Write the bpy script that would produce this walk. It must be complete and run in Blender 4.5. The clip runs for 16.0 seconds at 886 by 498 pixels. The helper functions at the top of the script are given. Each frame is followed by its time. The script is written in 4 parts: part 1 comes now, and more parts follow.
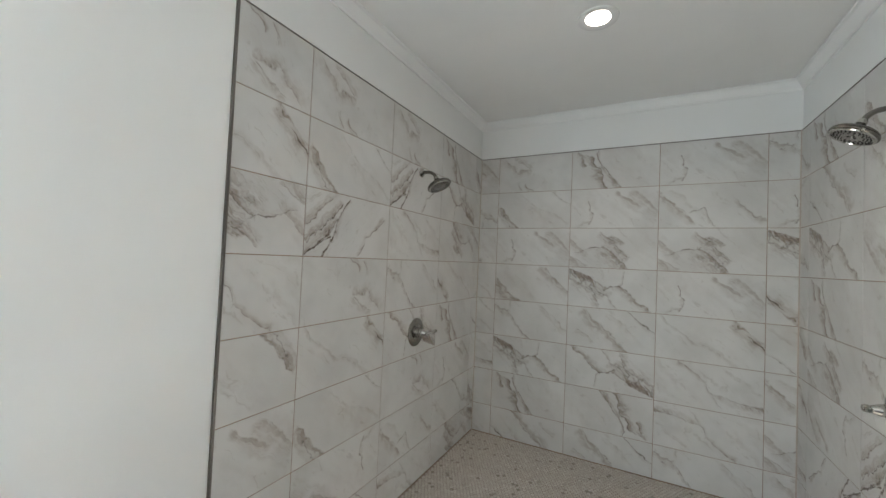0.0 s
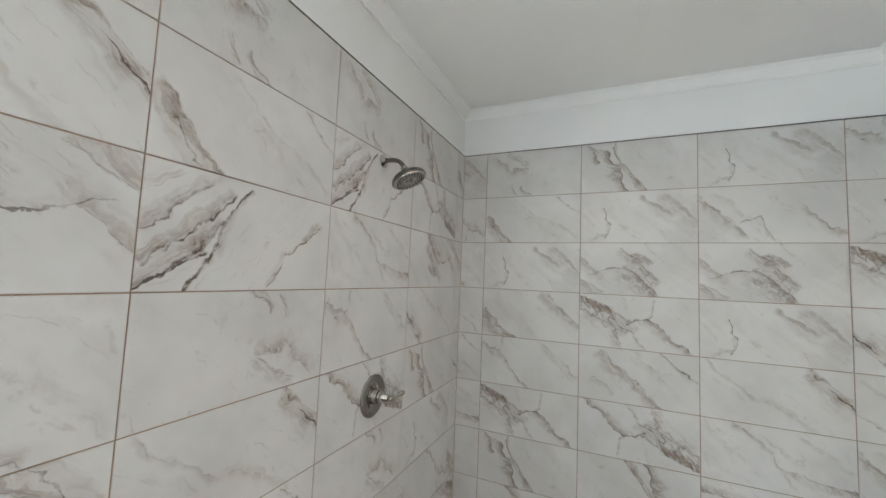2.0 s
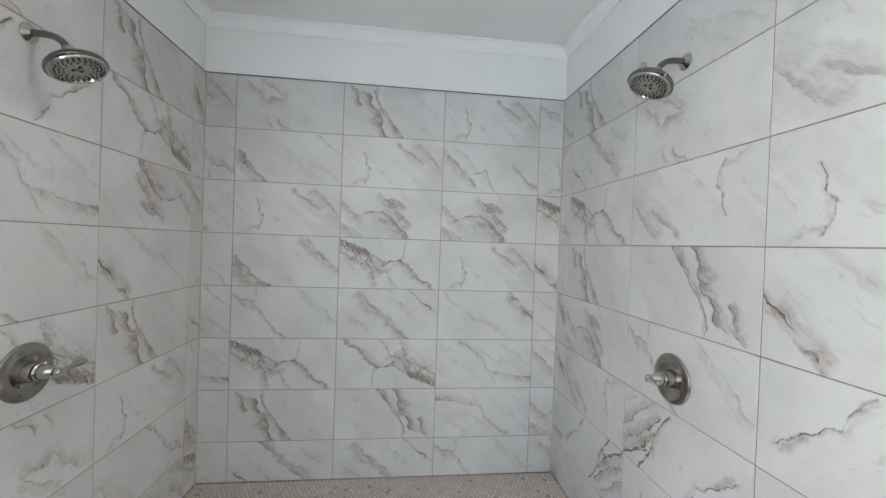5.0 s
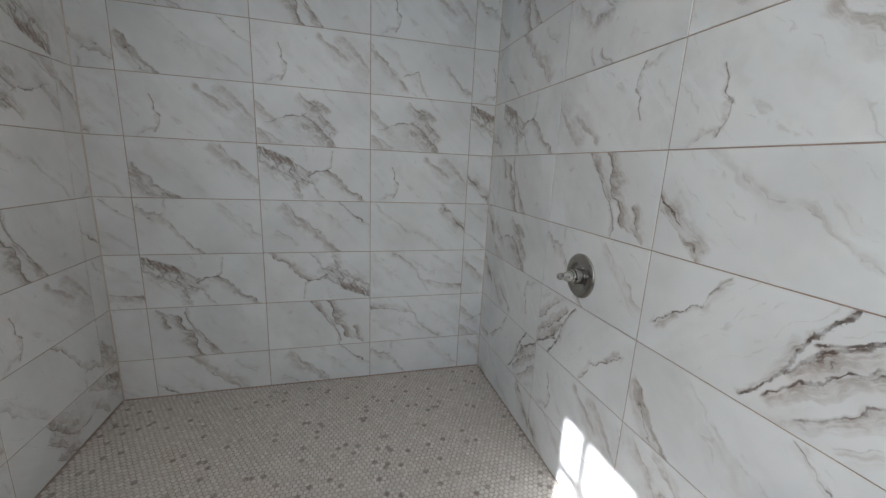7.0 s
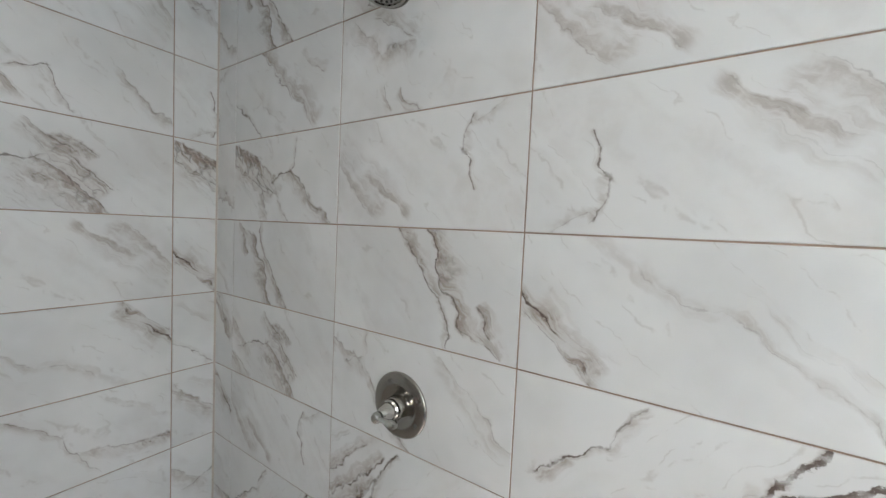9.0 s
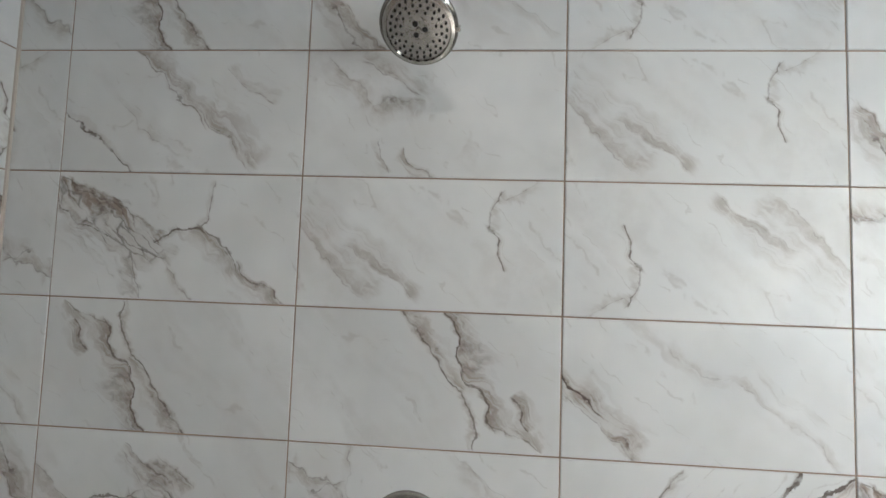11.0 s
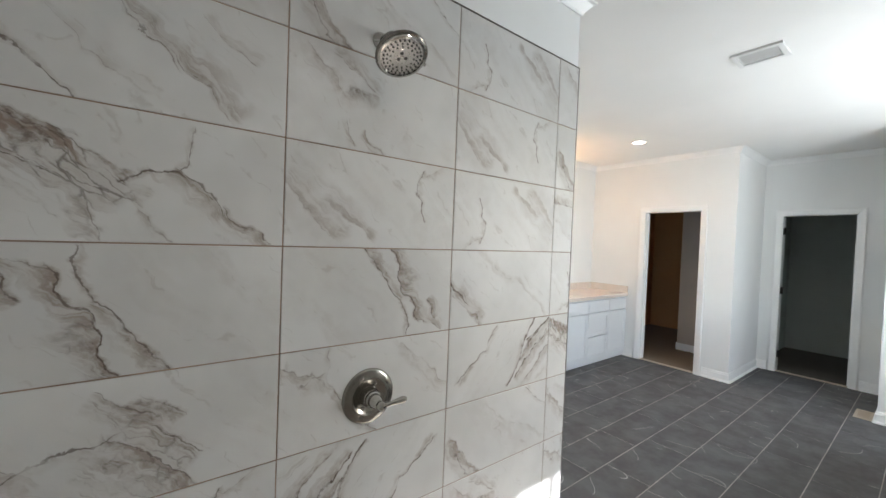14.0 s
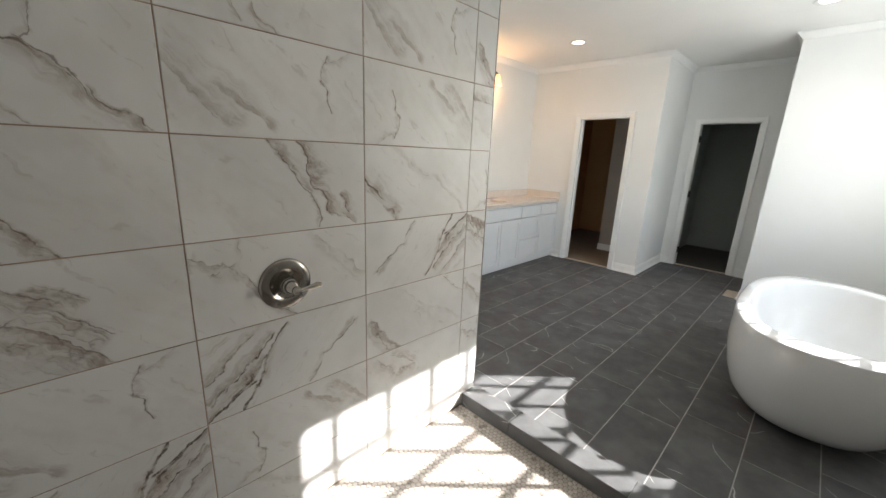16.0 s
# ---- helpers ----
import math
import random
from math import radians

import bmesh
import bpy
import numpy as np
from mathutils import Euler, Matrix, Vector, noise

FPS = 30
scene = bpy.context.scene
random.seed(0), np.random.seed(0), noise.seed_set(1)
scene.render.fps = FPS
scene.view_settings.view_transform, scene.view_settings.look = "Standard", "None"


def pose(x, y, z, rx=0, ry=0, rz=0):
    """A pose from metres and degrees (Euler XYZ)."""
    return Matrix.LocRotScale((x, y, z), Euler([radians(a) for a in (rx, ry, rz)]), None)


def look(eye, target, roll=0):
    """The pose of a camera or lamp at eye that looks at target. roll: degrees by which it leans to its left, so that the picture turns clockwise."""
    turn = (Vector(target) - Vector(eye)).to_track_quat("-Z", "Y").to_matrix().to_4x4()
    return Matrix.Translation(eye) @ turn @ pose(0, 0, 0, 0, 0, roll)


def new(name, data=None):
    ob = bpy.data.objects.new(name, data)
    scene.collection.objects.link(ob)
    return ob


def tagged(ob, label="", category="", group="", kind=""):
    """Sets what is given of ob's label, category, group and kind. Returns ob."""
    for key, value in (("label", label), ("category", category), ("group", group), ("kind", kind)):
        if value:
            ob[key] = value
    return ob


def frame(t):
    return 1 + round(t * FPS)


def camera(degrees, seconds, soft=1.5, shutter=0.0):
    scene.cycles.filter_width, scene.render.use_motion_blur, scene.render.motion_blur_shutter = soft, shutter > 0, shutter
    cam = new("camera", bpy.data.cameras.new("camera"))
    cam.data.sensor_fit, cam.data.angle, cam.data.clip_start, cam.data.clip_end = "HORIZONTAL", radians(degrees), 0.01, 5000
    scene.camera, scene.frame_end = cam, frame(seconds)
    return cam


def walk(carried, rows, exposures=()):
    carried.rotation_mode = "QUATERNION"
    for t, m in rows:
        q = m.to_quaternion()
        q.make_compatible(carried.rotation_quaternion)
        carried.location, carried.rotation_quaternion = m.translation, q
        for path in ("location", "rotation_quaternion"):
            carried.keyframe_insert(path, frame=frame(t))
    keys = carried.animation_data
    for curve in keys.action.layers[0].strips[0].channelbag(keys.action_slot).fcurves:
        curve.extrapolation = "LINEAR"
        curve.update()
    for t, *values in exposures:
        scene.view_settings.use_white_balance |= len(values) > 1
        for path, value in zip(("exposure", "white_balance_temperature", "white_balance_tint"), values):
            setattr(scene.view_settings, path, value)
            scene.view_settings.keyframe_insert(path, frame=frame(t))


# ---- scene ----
cam = camera(99.8, 16.0)
PATH = [
    (0, (1.293, -3.096, 1.504), (0.351, -1.333, 1.562), 2.5),
    (0.5, (1.219, -2.827, 1.55), (0.38, -1.018, 1.704), 2.3),
    (1, (1.13, -2.687, 1.543), (0.331, -0.861, 1.71), 2.4),
    (1.5, (0.995, -2.545, 1.552), (0.202, -0.716, 1.714), 2.4),
    (2, (0.939, -2.426, 1.555), (0.129, -0.604, 1.705), 2.4),
    (2.5, (0.992, -2.319, 1.558), (-0.032, -0.603, 1.656), 2.3),
    (3, (1.071, -2.259, 1.562), (0.07, -0.529, 1.64), 2.4),
    (3.5, (1.118, -2.243, 1.581), (0.618, -0.309, 1.672), 2.2),
    (4, (1.16, -2.245, 1.572), (1.129, -0.249, 1.697), 2.2),
    (4.5, (1.172, -2.269, 1.545), (1.373, -0.283, 1.675), 2.1),
    (5, (1.154, -2.301, 1.468), (1.374, -0.314, 1.445), 2.0),
    (5.2, (1.144, -2.311, 1.44), (1.365, -0.328, 1.291), 2.0),
    (7.3, (1.26, -2.292, 1.415), (1.952, -0.465, 0.987), 2.7),
    (7.5, (1.292, -2.239, 1.428), (2.198, -0.488, 1.087), 2.7),
    (8, (1.353, -2.098, 1.448), (2.554, -0.505, 1.301), 2.5),
    (8.5, (1.406, -1.957, 1.417), (2.781, -0.509, 1.307), 2.5),
    (9, (1.375, -1.671, 1.491), (3.041, -0.569, 1.389), 2.6),
    (9.5, (1.334, -1.482, 1.6), (3.154, -0.652, 1.59), 2.3),
    (9.7, (1.355, -1.433, 1.636), (3.208, -0.679, 1.654), 2.2),
    (11.8, (1.282, -0.888, 1.571), (3.277, -1.024, 1.636), 2.1),
    (12, (1.305, -0.812, 1.577), (3.303, -0.91, 1.57), 2.3),
    (12.5, (1.306, -0.688, 1.598), (3.292, -0.929, 1.61), 2.3),
    (13, (1.277, -0.58, 1.602), (3.124, -1.345, 1.623), 2.4),
    (13.5, (1.179, -0.498, 1.576), (2.874, -1.56, 1.581), 2.3),
    (14, (1.043, -0.478, 1.526), (2.64, -1.681, 1.483), 2.2),
    (14.5, (0.981, -0.449, 1.426), (2.573, -1.614, 1.099), 2.0),
    (15, (0.947, -0.434, 1.387), (2.565, -1.455, 0.806), 2.2),
    (15.5, (0.908, -0.48, 1.423), (2.506, -1.511, 0.804), 2.3),
    (16, (0.897, -0.541, 1.469), (2.263, -1.916, 0.976), 2.4),
]
EXPOSURES = [(0.0, 3.2, 6200, 7), (0.5, 3.5, 6150, 7), (1.0, 3.56, 6120, 7), (1.5, 3.66, 6120, 8), (2.5, 3.65, 6080, 8), (4.5, 3.65, 5950, 8), (5.0, 3.7, 5800, 9), (7.5, 3.08, 5800, 9), (9.0, 3.48, 5930, 9), (12.0, 3.38, 5950, 8), (12.5, 3.42, 5980, 8), (13.5, 3.25, 6120, 9), (14.0, 3.22, 6150, 9), (14.5, 2.98, 6100, 8), (15.0, 2.95, 6050, 8), (16.0, 2.85, 6550, 9)]
walk(cam, [(t, look(eye, target, roll)) for t, eye, target, roll in PATH], EXPOSURES)

# ---- daylight ----
SUN_WAY = Vector((0.688, 0.726, -0.58)).normalized()
world = bpy.data.worlds.new("world")
scene.world = world
world.use_nodes = True
wn = world.node_tree.nodes
sky = wn.new("ShaderNodeTexSky")
sky.sky_type = "NISHITA"
sky.sun_disc = False
sky.sun_elevation = math.asin(-SUN_WAY.z)
sky.sun_rotation = math.atan2(-SUN_WAY.x, -SUN_WAY.y)
wn["Background"].inputs["Strength"].default_value = 0.08
world.node_tree.links.new(sky.outputs["Color"], wn["Background"].inputs["Color"])


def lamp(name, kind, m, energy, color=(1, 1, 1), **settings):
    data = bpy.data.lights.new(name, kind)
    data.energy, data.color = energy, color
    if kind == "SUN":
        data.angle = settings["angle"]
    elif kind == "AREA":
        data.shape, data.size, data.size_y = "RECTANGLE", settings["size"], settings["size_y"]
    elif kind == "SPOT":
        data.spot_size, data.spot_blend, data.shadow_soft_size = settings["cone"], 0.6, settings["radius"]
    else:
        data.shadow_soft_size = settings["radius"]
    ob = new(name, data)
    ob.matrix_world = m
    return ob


lamp("sun", "SUN", look((0, 0, 6), Vector((0, 0, 6)) + SUN_WAY), 3.2, (1.0, 0.98, 0.955), angle=radians(0.55))
# sky light through the window opening
lamp("window_sky_light", "AREA", look((-0.03, -4.155, 1.62), (1.0, -4.155, 1.62)), 2.0, (0.92, 0.97, 1.0), size=1.5, size_y=1.3)
# added fill in the opening, tilted up to brighten the ceiling like ground bounce
lamp("window_ceiling_fill", "AREA", look((0.02, -4.155, 1.30), (0.70, -4.155, 2.10)), 3.0, (0.96, 0.98, 0.97), size=1.5, size_y=0.36)

# ---- materials ----


def material(name, color=(0.8, 0.8, 0.8), rough=0.5, metal=0.0):
    mat = bpy.data.materials.new(name)
    mat.use_nodes = True
    bsdf = mat.node_tree.nodes["Principled BSDF"]
    bsdf.inputs["Base Color"].default_value = (*color, 1)
    bsdf.inputs["Roughness"].default_value = rough
    bsdf.inputs["Metallic"].default_value = metal
    return mat


class Nodes:
    """Short hand for wiring one material."""

    def __init__(self, mat):
        self.tree = mat.node_tree
        self.bsdf = self.tree.nodes["Principled BSDF"]

    def add(self, kind, **inputs):
        node = self.tree.nodes.new(kind)
        for key, value in inputs.items():
            self.put(value, node.inputs[key.replace("_", " ")])
        return node

    def put(self, value, socket):
        if isinstance(value, bpy.types.NodeSocket):
            self.tree.links.new(value, socket)
        else:
            socket.default_value = value

    def math(self, op, a, b=0.0, c=0.0, clamp=False):
        node = self.tree.nodes.new("ShaderNodeMath")
        node.operation, node.use_clamp = op, clamp
        for value, socket in zip((a, b, c), node.inputs):
            self.put(value, socket)
        return node.outputs[0]

    def vmath(self, op, a, b):
        node = self.tree.nodes.new("ShaderNodeVectorMath")
        node.operation = op
        self.put(a, node.inputs[0])
        self.put(b, node.inputs[3] if op == "SCALE" else node.inputs[1])
        return node.outputs[0]

    def noise(self, at, scale, detail=4.0, rough=0.55, distortion=0.0):
        node = self.add("ShaderNodeTexNoise", Vector=at, Scale=scale, Detail=detail, Roughness=rough, Distortion=distortion)
        return node.outputs["Fac"]

    def step(self, value, low, high, to_low=0.0, to_high=1.0):
        node = self.tree.nodes.new("ShaderNodeMapRange")
        node.interpolation_type = "SMOOTHSTEP"
        for v, s in zip((value, low, high, to_low, to_high), node.inputs):
            self.put(v, s)
        return node.outputs[0]

    def mix(self, fac, a, b):
        node = self.tree.nodes.new("ShaderNodeMix")
        node.data_type = "RGBA"
        self.put(fac, node.inputs[0])
        self.put(a if isinstance(a, bpy.types.NodeSocket) else (*a, 1), node.inputs[6])
        self.put(b if isinstance(b, bpy.types.NodeSocket) else (*b, 1), node.inputs[7])
        return node.outputs[2]

    def bump(self, height, strength, distance):
        node = self.add("ShaderNodeBump", Height=height, Strength=strength, Distance=distance)
        self.put(node.outputs[0], self.bsdf.inputs["Normal"])

    def coords(self, which="Object"):
        return self.tree.nodes.new("ShaderNodeTexCoord").outputs[which]

    def random(self):
        return self.tree.nodes.new("ShaderNodeObjectInfo").outputs["Random"]

    def turned(self, at, angle, scale):
        node = self.add("ShaderNodeMapping", Vector=at)
        node.vector_type = "TEXTURE"
        node.inputs["Rotation"].default_value = angle
        node.inputs["Scale"].default_value = scale
        return node.outputs[0]

    def color(self, value):
        self.put(value, self.bsdf.inputs["Base Color"])

    def rough(self, value):
        self.put(value, self.bsdf.inputs["Roughness"])


def mottled(name, color, rough, amount=0.06, scale=3.0, fine=180.0, relief=0.15, metal=0.0):
    """A painted or moulded surface with faint large and fine variation."""
    mat = material(name, color, rough, metal)
    n = Nodes(mat)
    at = n.coords()
    large, small = n.noise(at, scale, 3), n.noise(at, fine, 2)
    dark = tuple(c * (1 - amount) for c in color)
    n.color(n.mix(n.step(large, 0.35, 0.65), dark, color))
    n.rough(n.step(small, 0.3, 0.7, rough * 0.9, min(1, rough * 1.12)))
    n.bump(small, relief, 0.0006)
    return mat


PRINT_W, PRINT_H = 0.61, 0.3073
MARBLE = {}


def marble_print(name, *strokes):
    """One printed tile face. A stroke is (x0, y0, x1, y1, wash width, wash strength, line strength[, web]),
    its ends in tile widths and heights from the upper left corner, the wash in metres on one side of the line."""
    seed = len(MARBLE) * 1.0
    mat = material("marble_" + name, rough=0.4)
    n = Nodes(mat)
    at = n.coords()
    shifted = n.vmath("ADD", at, (3.7 * seed, 5.1 * seed, 1.9 * seed))
    large = n.add("ShaderNodeTexNoise", Vector=shifted, Scale=8.0, Detail=2.0, Roughness=0.5).outputs["Color"]
    small = n.add("ShaderNodeTexNoise", Vector=shifted, Scale=27.0, Detail=3.0, Roughness=0.5).outputs["Color"]
    sway = n.vmath("ADD", n.vmath("SCALE", n.vmath("SUBTRACT", large, (0.5, 0.5, 0.5)), 0.085), n.vmath("SCALE", n.vmath("SUBTRACT", small, (0.5, 0.5, 0.5)), 0.031))
    p = n.vmath("ADD", at, sway)
    grain = n.noise(shifted, 75.0, 4.0, 0.65)
    blotch = n.noise(shifted, 24.0, 4.0, 0.6)
    # fibres of the stone run with the first stroke
    lean = 1.0 if strokes[0][2] > strokes[0][0] else -1.0
    parts = n.add("ShaderNodeSeparateXYZ", Vector=p)
    x, z = n.math("MULTIPLY", parts.outputs["X"], lean), parts.outputs["Z"]
    along = n.math("SUBTRACT", n.math("MULTIPLY", x, 0.74), n.math("MULTIPLY", z, 0.67))
    across = n.math("ADD", n.math("MULTIPLY", x, 0.67), n.math("MULTIPLY", z, 0.74))
    stone = n.add("ShaderNodeCombineXYZ", X=n.math("MULTIPLY", along, 0.17), Y=2.3 * seed, Z=across).outputs[0]
    fibre = n.noise(stone, 52.0, 4.0, 0.6)
    feather = n.math("MULTIPLY", n.math("SUBTRACT", fibre, 0.5), 2.6)
    thick = n.step(grain, 0.35, 0.7, 0.0012, 0.0050)
    wash, line, web = 0.0, 0.0, 0.0
    for x0, y0, x1, y1, width, wash_s, line_s, *web_s in strokes:
        p0 = Vector(((x0 - 0.5) * PRINT_W, 0, (0.5 - y0) * PRINT_H))
        way = Vector(((x1 - 0.5) * PRINT_W, 0, (0.5 - y1) * PRINT_H)) - p0
        size = way.length
        side = Vector((way.z, 0, -way.x)) / size * (1 if width > 0 else -1)
        d = n.vmath("SUBTRACT", p, tuple(p0))
        t = n.tree.nodes.new("ShaderNodeVectorMath")
        t.operation = "DOT_PRODUCT"
        n.put(d, t.inputs[0])
        t.inputs[1].default_value = way / (size * size)
        t = t.outputs["Value"]
        off = n.tree.nodes.new("ShaderNodeVectorMath")
        off.operation = "DOT_PRODUCT"
        n.put(d, off.inputs[0])
        off.inputs[1].default_value = side
        off = off.outputs["Value"]
        ends = n.step(n.math("ABSOLUTE", n.math("SUBTRACT", t, 0.5)), 0.40, 0.54, 1, 0)
        width = abs(width) * 1.45
        band = n.math("MULTIPLY", n.step(n.math("ADD", off, n.math("MULTIPLY", feather, 0.010)), -0.008, 0.004), n.step(n.math("ADD", off, n.math("MULTIPLY", feather, width)), width * 0.3, width, 1, 0))
        band = n.math("MULTIPLY", band, ends)
        wash = n.math("MAXIMUM", wash, n.math("MULTIPLY", band, wash_s))
        if line_s:
            stroke = n.step(n.math("DIVIDE", n.math("ABSOLUTE", off), n.math("MULTIPLY", thick, 0.55 + 0.75 * line_s * line_s)), 0.3, 1.0, 1, 0)
            line = n.math("MAXIMUM", line, n.math("MULTIPLY", n.math("MULTIPLY", stroke, ends), line_s))
        if web_s:
            web = n.math("MAXIMUM", web, n.math("MULTIPLY", band, web_s[0]))
    # streaks and cracks inside the washes
    shard = n.step(fibre, 0.38, 0.60, 0.22, 1.0)
    cells = n.tree.nodes.new("ShaderNodeTexVoronoi")
    cells.feature = "DISTANCE_TO_EDGE"
    n.put(n.vmath("MULTIPLY", stone, (2.1, 1.0, 1.0)), cells.inputs["Vector"])
    cells.inputs["Scale"].default_value = 46.0
    crack = n.step(n.math("ADD", cells.outputs["Distance"], n.math("MULTIPLY", grain, 0.12)), 0.03, 0.17, 1, 0)
    web = n.math("MULTIPLY", crack, web)
    haze = n.math("MULTIPLY", n.step(n.noise(stone, 7.5, 3.0, 0.55), 0.52, 0.70), n.step(blotch, 0.35, 0.6, 0.4, 1.0))
    hair = n.math("MULTIPLY", n.step(n.math("ABSOLUTE", n.math("SUBTRACT", n.noise(n.vmath("ADD", stone, (7, 0, 3)), 9.0, 2.0, 0.5), 0.5)), 0.0, 0.010, 1, 0), n.step(blotch, 0.45, 0.6))
    wash = n.math("MULTIPLY", wash, n.math("MULTIPLY", shard, n.step(blotch, 0.30, 0.58, 0.35, 1.0)))
    base = n.mix(n.step(n.noise(shifted, 3.2, 3), 0.35, 0.68), (0.655, 0.652, 0.638), (0.575, 0.572, 0.558))
    base = n.mix(n.math("MULTIPLY", haze, 0.30), base, (0.43, 0.40, 0.375))
    base = n.mix(n.math("MULTIPLY", hair, 0.30), base, (0.32, 0.28, 0.25))
    base = n.mix(wash, base, (0.255, 0.200, 0.160))
    fleck = n.math("MULTIPLY", n.step(n.noise(n.vmath("MULTIPLY", stone, (1.6, 1.0, 1.0)), 60.0, 5.0, 0.65), 0.56, 0.66), n.step(wash, 0.28, 0.70))
    base = n.mix(n.math("MULTIPLY", fleck, 0.7), base, (0.10, 0.070, 0.050))
    base = n.mix(n.math("MULTIPLY", web, n.step(blotch, 0.40, 0.60, 0.15, 0.75)), base, (0.085, 0.062, 0.048))
    base = n.mix(n.math("MULTIPLY", n.math("MINIMUM", line, 1.0), n.step(blotch, 0.38, 0.58, 0.30, 0.95)), base, (0.085, 0.058, 0.043))
    n.color(base)
    n.rough(n.step(n.noise(at, 9.0, 3), 0.3, 0.7, 0.36, 0.44))
    n.bsdf.inputs["Specular IOR Level"].default_value = 0.38
    n.bump(n.noise(at, 60.0, 2), 0.03, 0.0005)
    MARBLE[name] = mat


def slate_material():
    mat = material("dark_stone_tile", rough=0.36)
    n = Nodes(mat)
    at = n.coords()
    r = n.random()
    p = n.vmath("ADD", at, n.add("ShaderNodeCombineXYZ", X=n.math("MULTIPLY", r, 31.0), Y=n.math("MULTIPLY", r, 17.0), Z=0.0).outputs[0])
    wob = n.add("ShaderNodeTexNoise", Vector=p, Scale=4.0, Detail=4.0).outputs["Color"]
    q = n.vmath("ADD", n.turned(p, (0, 0, radians(62)), (3.2, 1, 1)), n.vmath("SCALE", wob, 0.03))
    vein = n.math("MULTIPLY", n.step(n.math("ABSOLUTE", n.math("SUBTRACT", n.noise(q, 3.0, 0.0), 0.5)), 0.0, 0.0045, 1, 0), n.step(n.noise(p, 5.0, 2), 0.50, 0.57))
    cloud = n.noise(p, 5.0, 5, 0.6)
    base = n.mix(n.step(cloud, 0.3, 0.7), (0.098, 0.098, 0.100), (0.145, 0.145, 0.148))
    n.color(n.mix(n.math("MULTIPLY", vein, 0.8), base, (0.55, 0.54, 0.53)))
    n.rough(n.step(n.noise(at, 30.0, 4), 0.3, 0.7, 0.50, 0.64))
    n.bsdf.inputs["Specular IOR Level"].default_value = 0.06
    n.bump(cloud, 0.12, 0.002)
    return mat


def mosaic_material():
    mat = material("penny_mosaic", rough=0.4)
    n = Nodes(mat)
    at = n.coords()
    island = n.tree.nodes.new("ShaderNodeNewGeometry").outputs["Random Per Island"]
    tone = n.math("FRACT", n.math("ADD", island, n.math("MULTIPLY", n.random(), 7.3)))
    base = n.mix(tone, (0.52, 0.47, 0.425), (0.68, 0.64, 0.595))
    base = n.mix(n.step(tone, 0.955, 0.975), base, (0.20, 0.165, 0.14))
    n.color(n.mix(n.step(n.noise(at, 90.0, 3), 0.35, 0.75), base, (0.44, 0.40, 0.345)))
    n.rough(n.step(n.noise(at, 40.0), 0.3, 0.7, 0.32, 0.5))
    n.bump(n.noise(at, 220.0, 2), 0.1, 0.0008)
    return mat


def nickel_material(name, base, rough):
    mat = material(name, base, rough, 1.0)
    n = Nodes(mat)
    at = n.coords()
    brushed = n.noise(n.turned(at, (0, 0, 0), (1, 1, 0.04)), 260.0, 2)
    n.rough(n.step(brushed, 0.3, 0.7, rough * 0.8, rough * 1.3))
    n.bump(brushed, 0.04, 0.0003)
    return mat


def carpet_material(name, color):
    mat = material(name, color, 0.95)
    n = Nodes(mat)
    at = n.coords()
    pile = n.noise(at, 160.0, 3, 0.7)
    n.color(n.mix(n.step(pile, 0.3, 0.7), tuple(c * 0.6 for c in color), color))
    n.bump(pile, 0.8, 0.006)
    return mat


def quartz_material():
    mat = material("beige_quartz", rough=0.22)
    n = Nodes(mat)
    at = n.coords()
    base = n.mix(n.step(n.noise(at, 14.0, 5), 0.35, 0.65), (0.79, 0.71, 0.635), (0.745, 0.665, 0.59))
    n.color(n.mix(n.step(n.noise(at, 120.0, 2), 0.6, 0.7), base, (0.60, 0.50, 0.42)))
    return mat


def emitter(name, color, strength):
    mat = material(name, color, 0.5)
    bsdf = mat.node_tree.nodes["Principled BSDF"]
    bsdf.inputs["Emission Color"].default_value = (*color, 1)
    bsdf.inputs["Emission Strength"].default_value = strength
    return mat


def glass_material():
    mat = material("window_glass", (1, 1, 1), 0.02)
    mat.node_tree.nodes["Principled BSDF"].inputs["Transmission Weight"].default_value = 1.0
    mat.node_tree.nodes["Principled BSDF"].inputs["IOR"].default_value = 1.01
    return mat


marble_print("loop", (0.08, 0.02, 0.26, 0.40, 0.03, 0.5, 0.4), (0.20, 0.06, 0.46, 0.42, -0.04, 0.6, 0.5), (0.26, 0.40, 0.46, 0.45, 0.03, 0.6, 0.3), (0.30, 0.66, 0.34, 0.98, 0.02, 0.6, 0.6), (0.40, 0.74, 0.50, 1.02, 0.025, 0.7, 0.6), (0.63, 0.64, 0.72, 0.74, 0.05, 0.25, 0.0))
marble_print("corner", (0.74, 0.02, 1.02, 0.45, 0.012, 0.5, 0.8), (0.02, 0.40, 0.30, 1.04, 0.05, 0.8, 0.5), (0.08, 0.62, 0.20, 1.0, 0.03, 0.5, 0.7), (0.42, 0.26, 1.0, 0.88, 0.02, 0.3, 0.2), (0.30, 0.05, 0.66, 0.62, 0.05, 0.16, 0.0))
marble_print("hook", (0.20, 0.28, 0.30, 0.66, 0.008, 0.6, 0.85), (0.30, 0.62, 0.22, 0.92, 0.015, 0.5, 0.7), (0.22, 0.86, 0.08, 0.96, 0.02, 0.4, 0.4), (0.52, 0.04, 0.82, 0.48, 0.035, 0.6, 0.2), (0.74, 0.06, 1.02, 0.62, 0.06, 0.55, 0.3), (0.66, 0.36, 0.98, 0.86, 0.03, 0.3, 0.15))
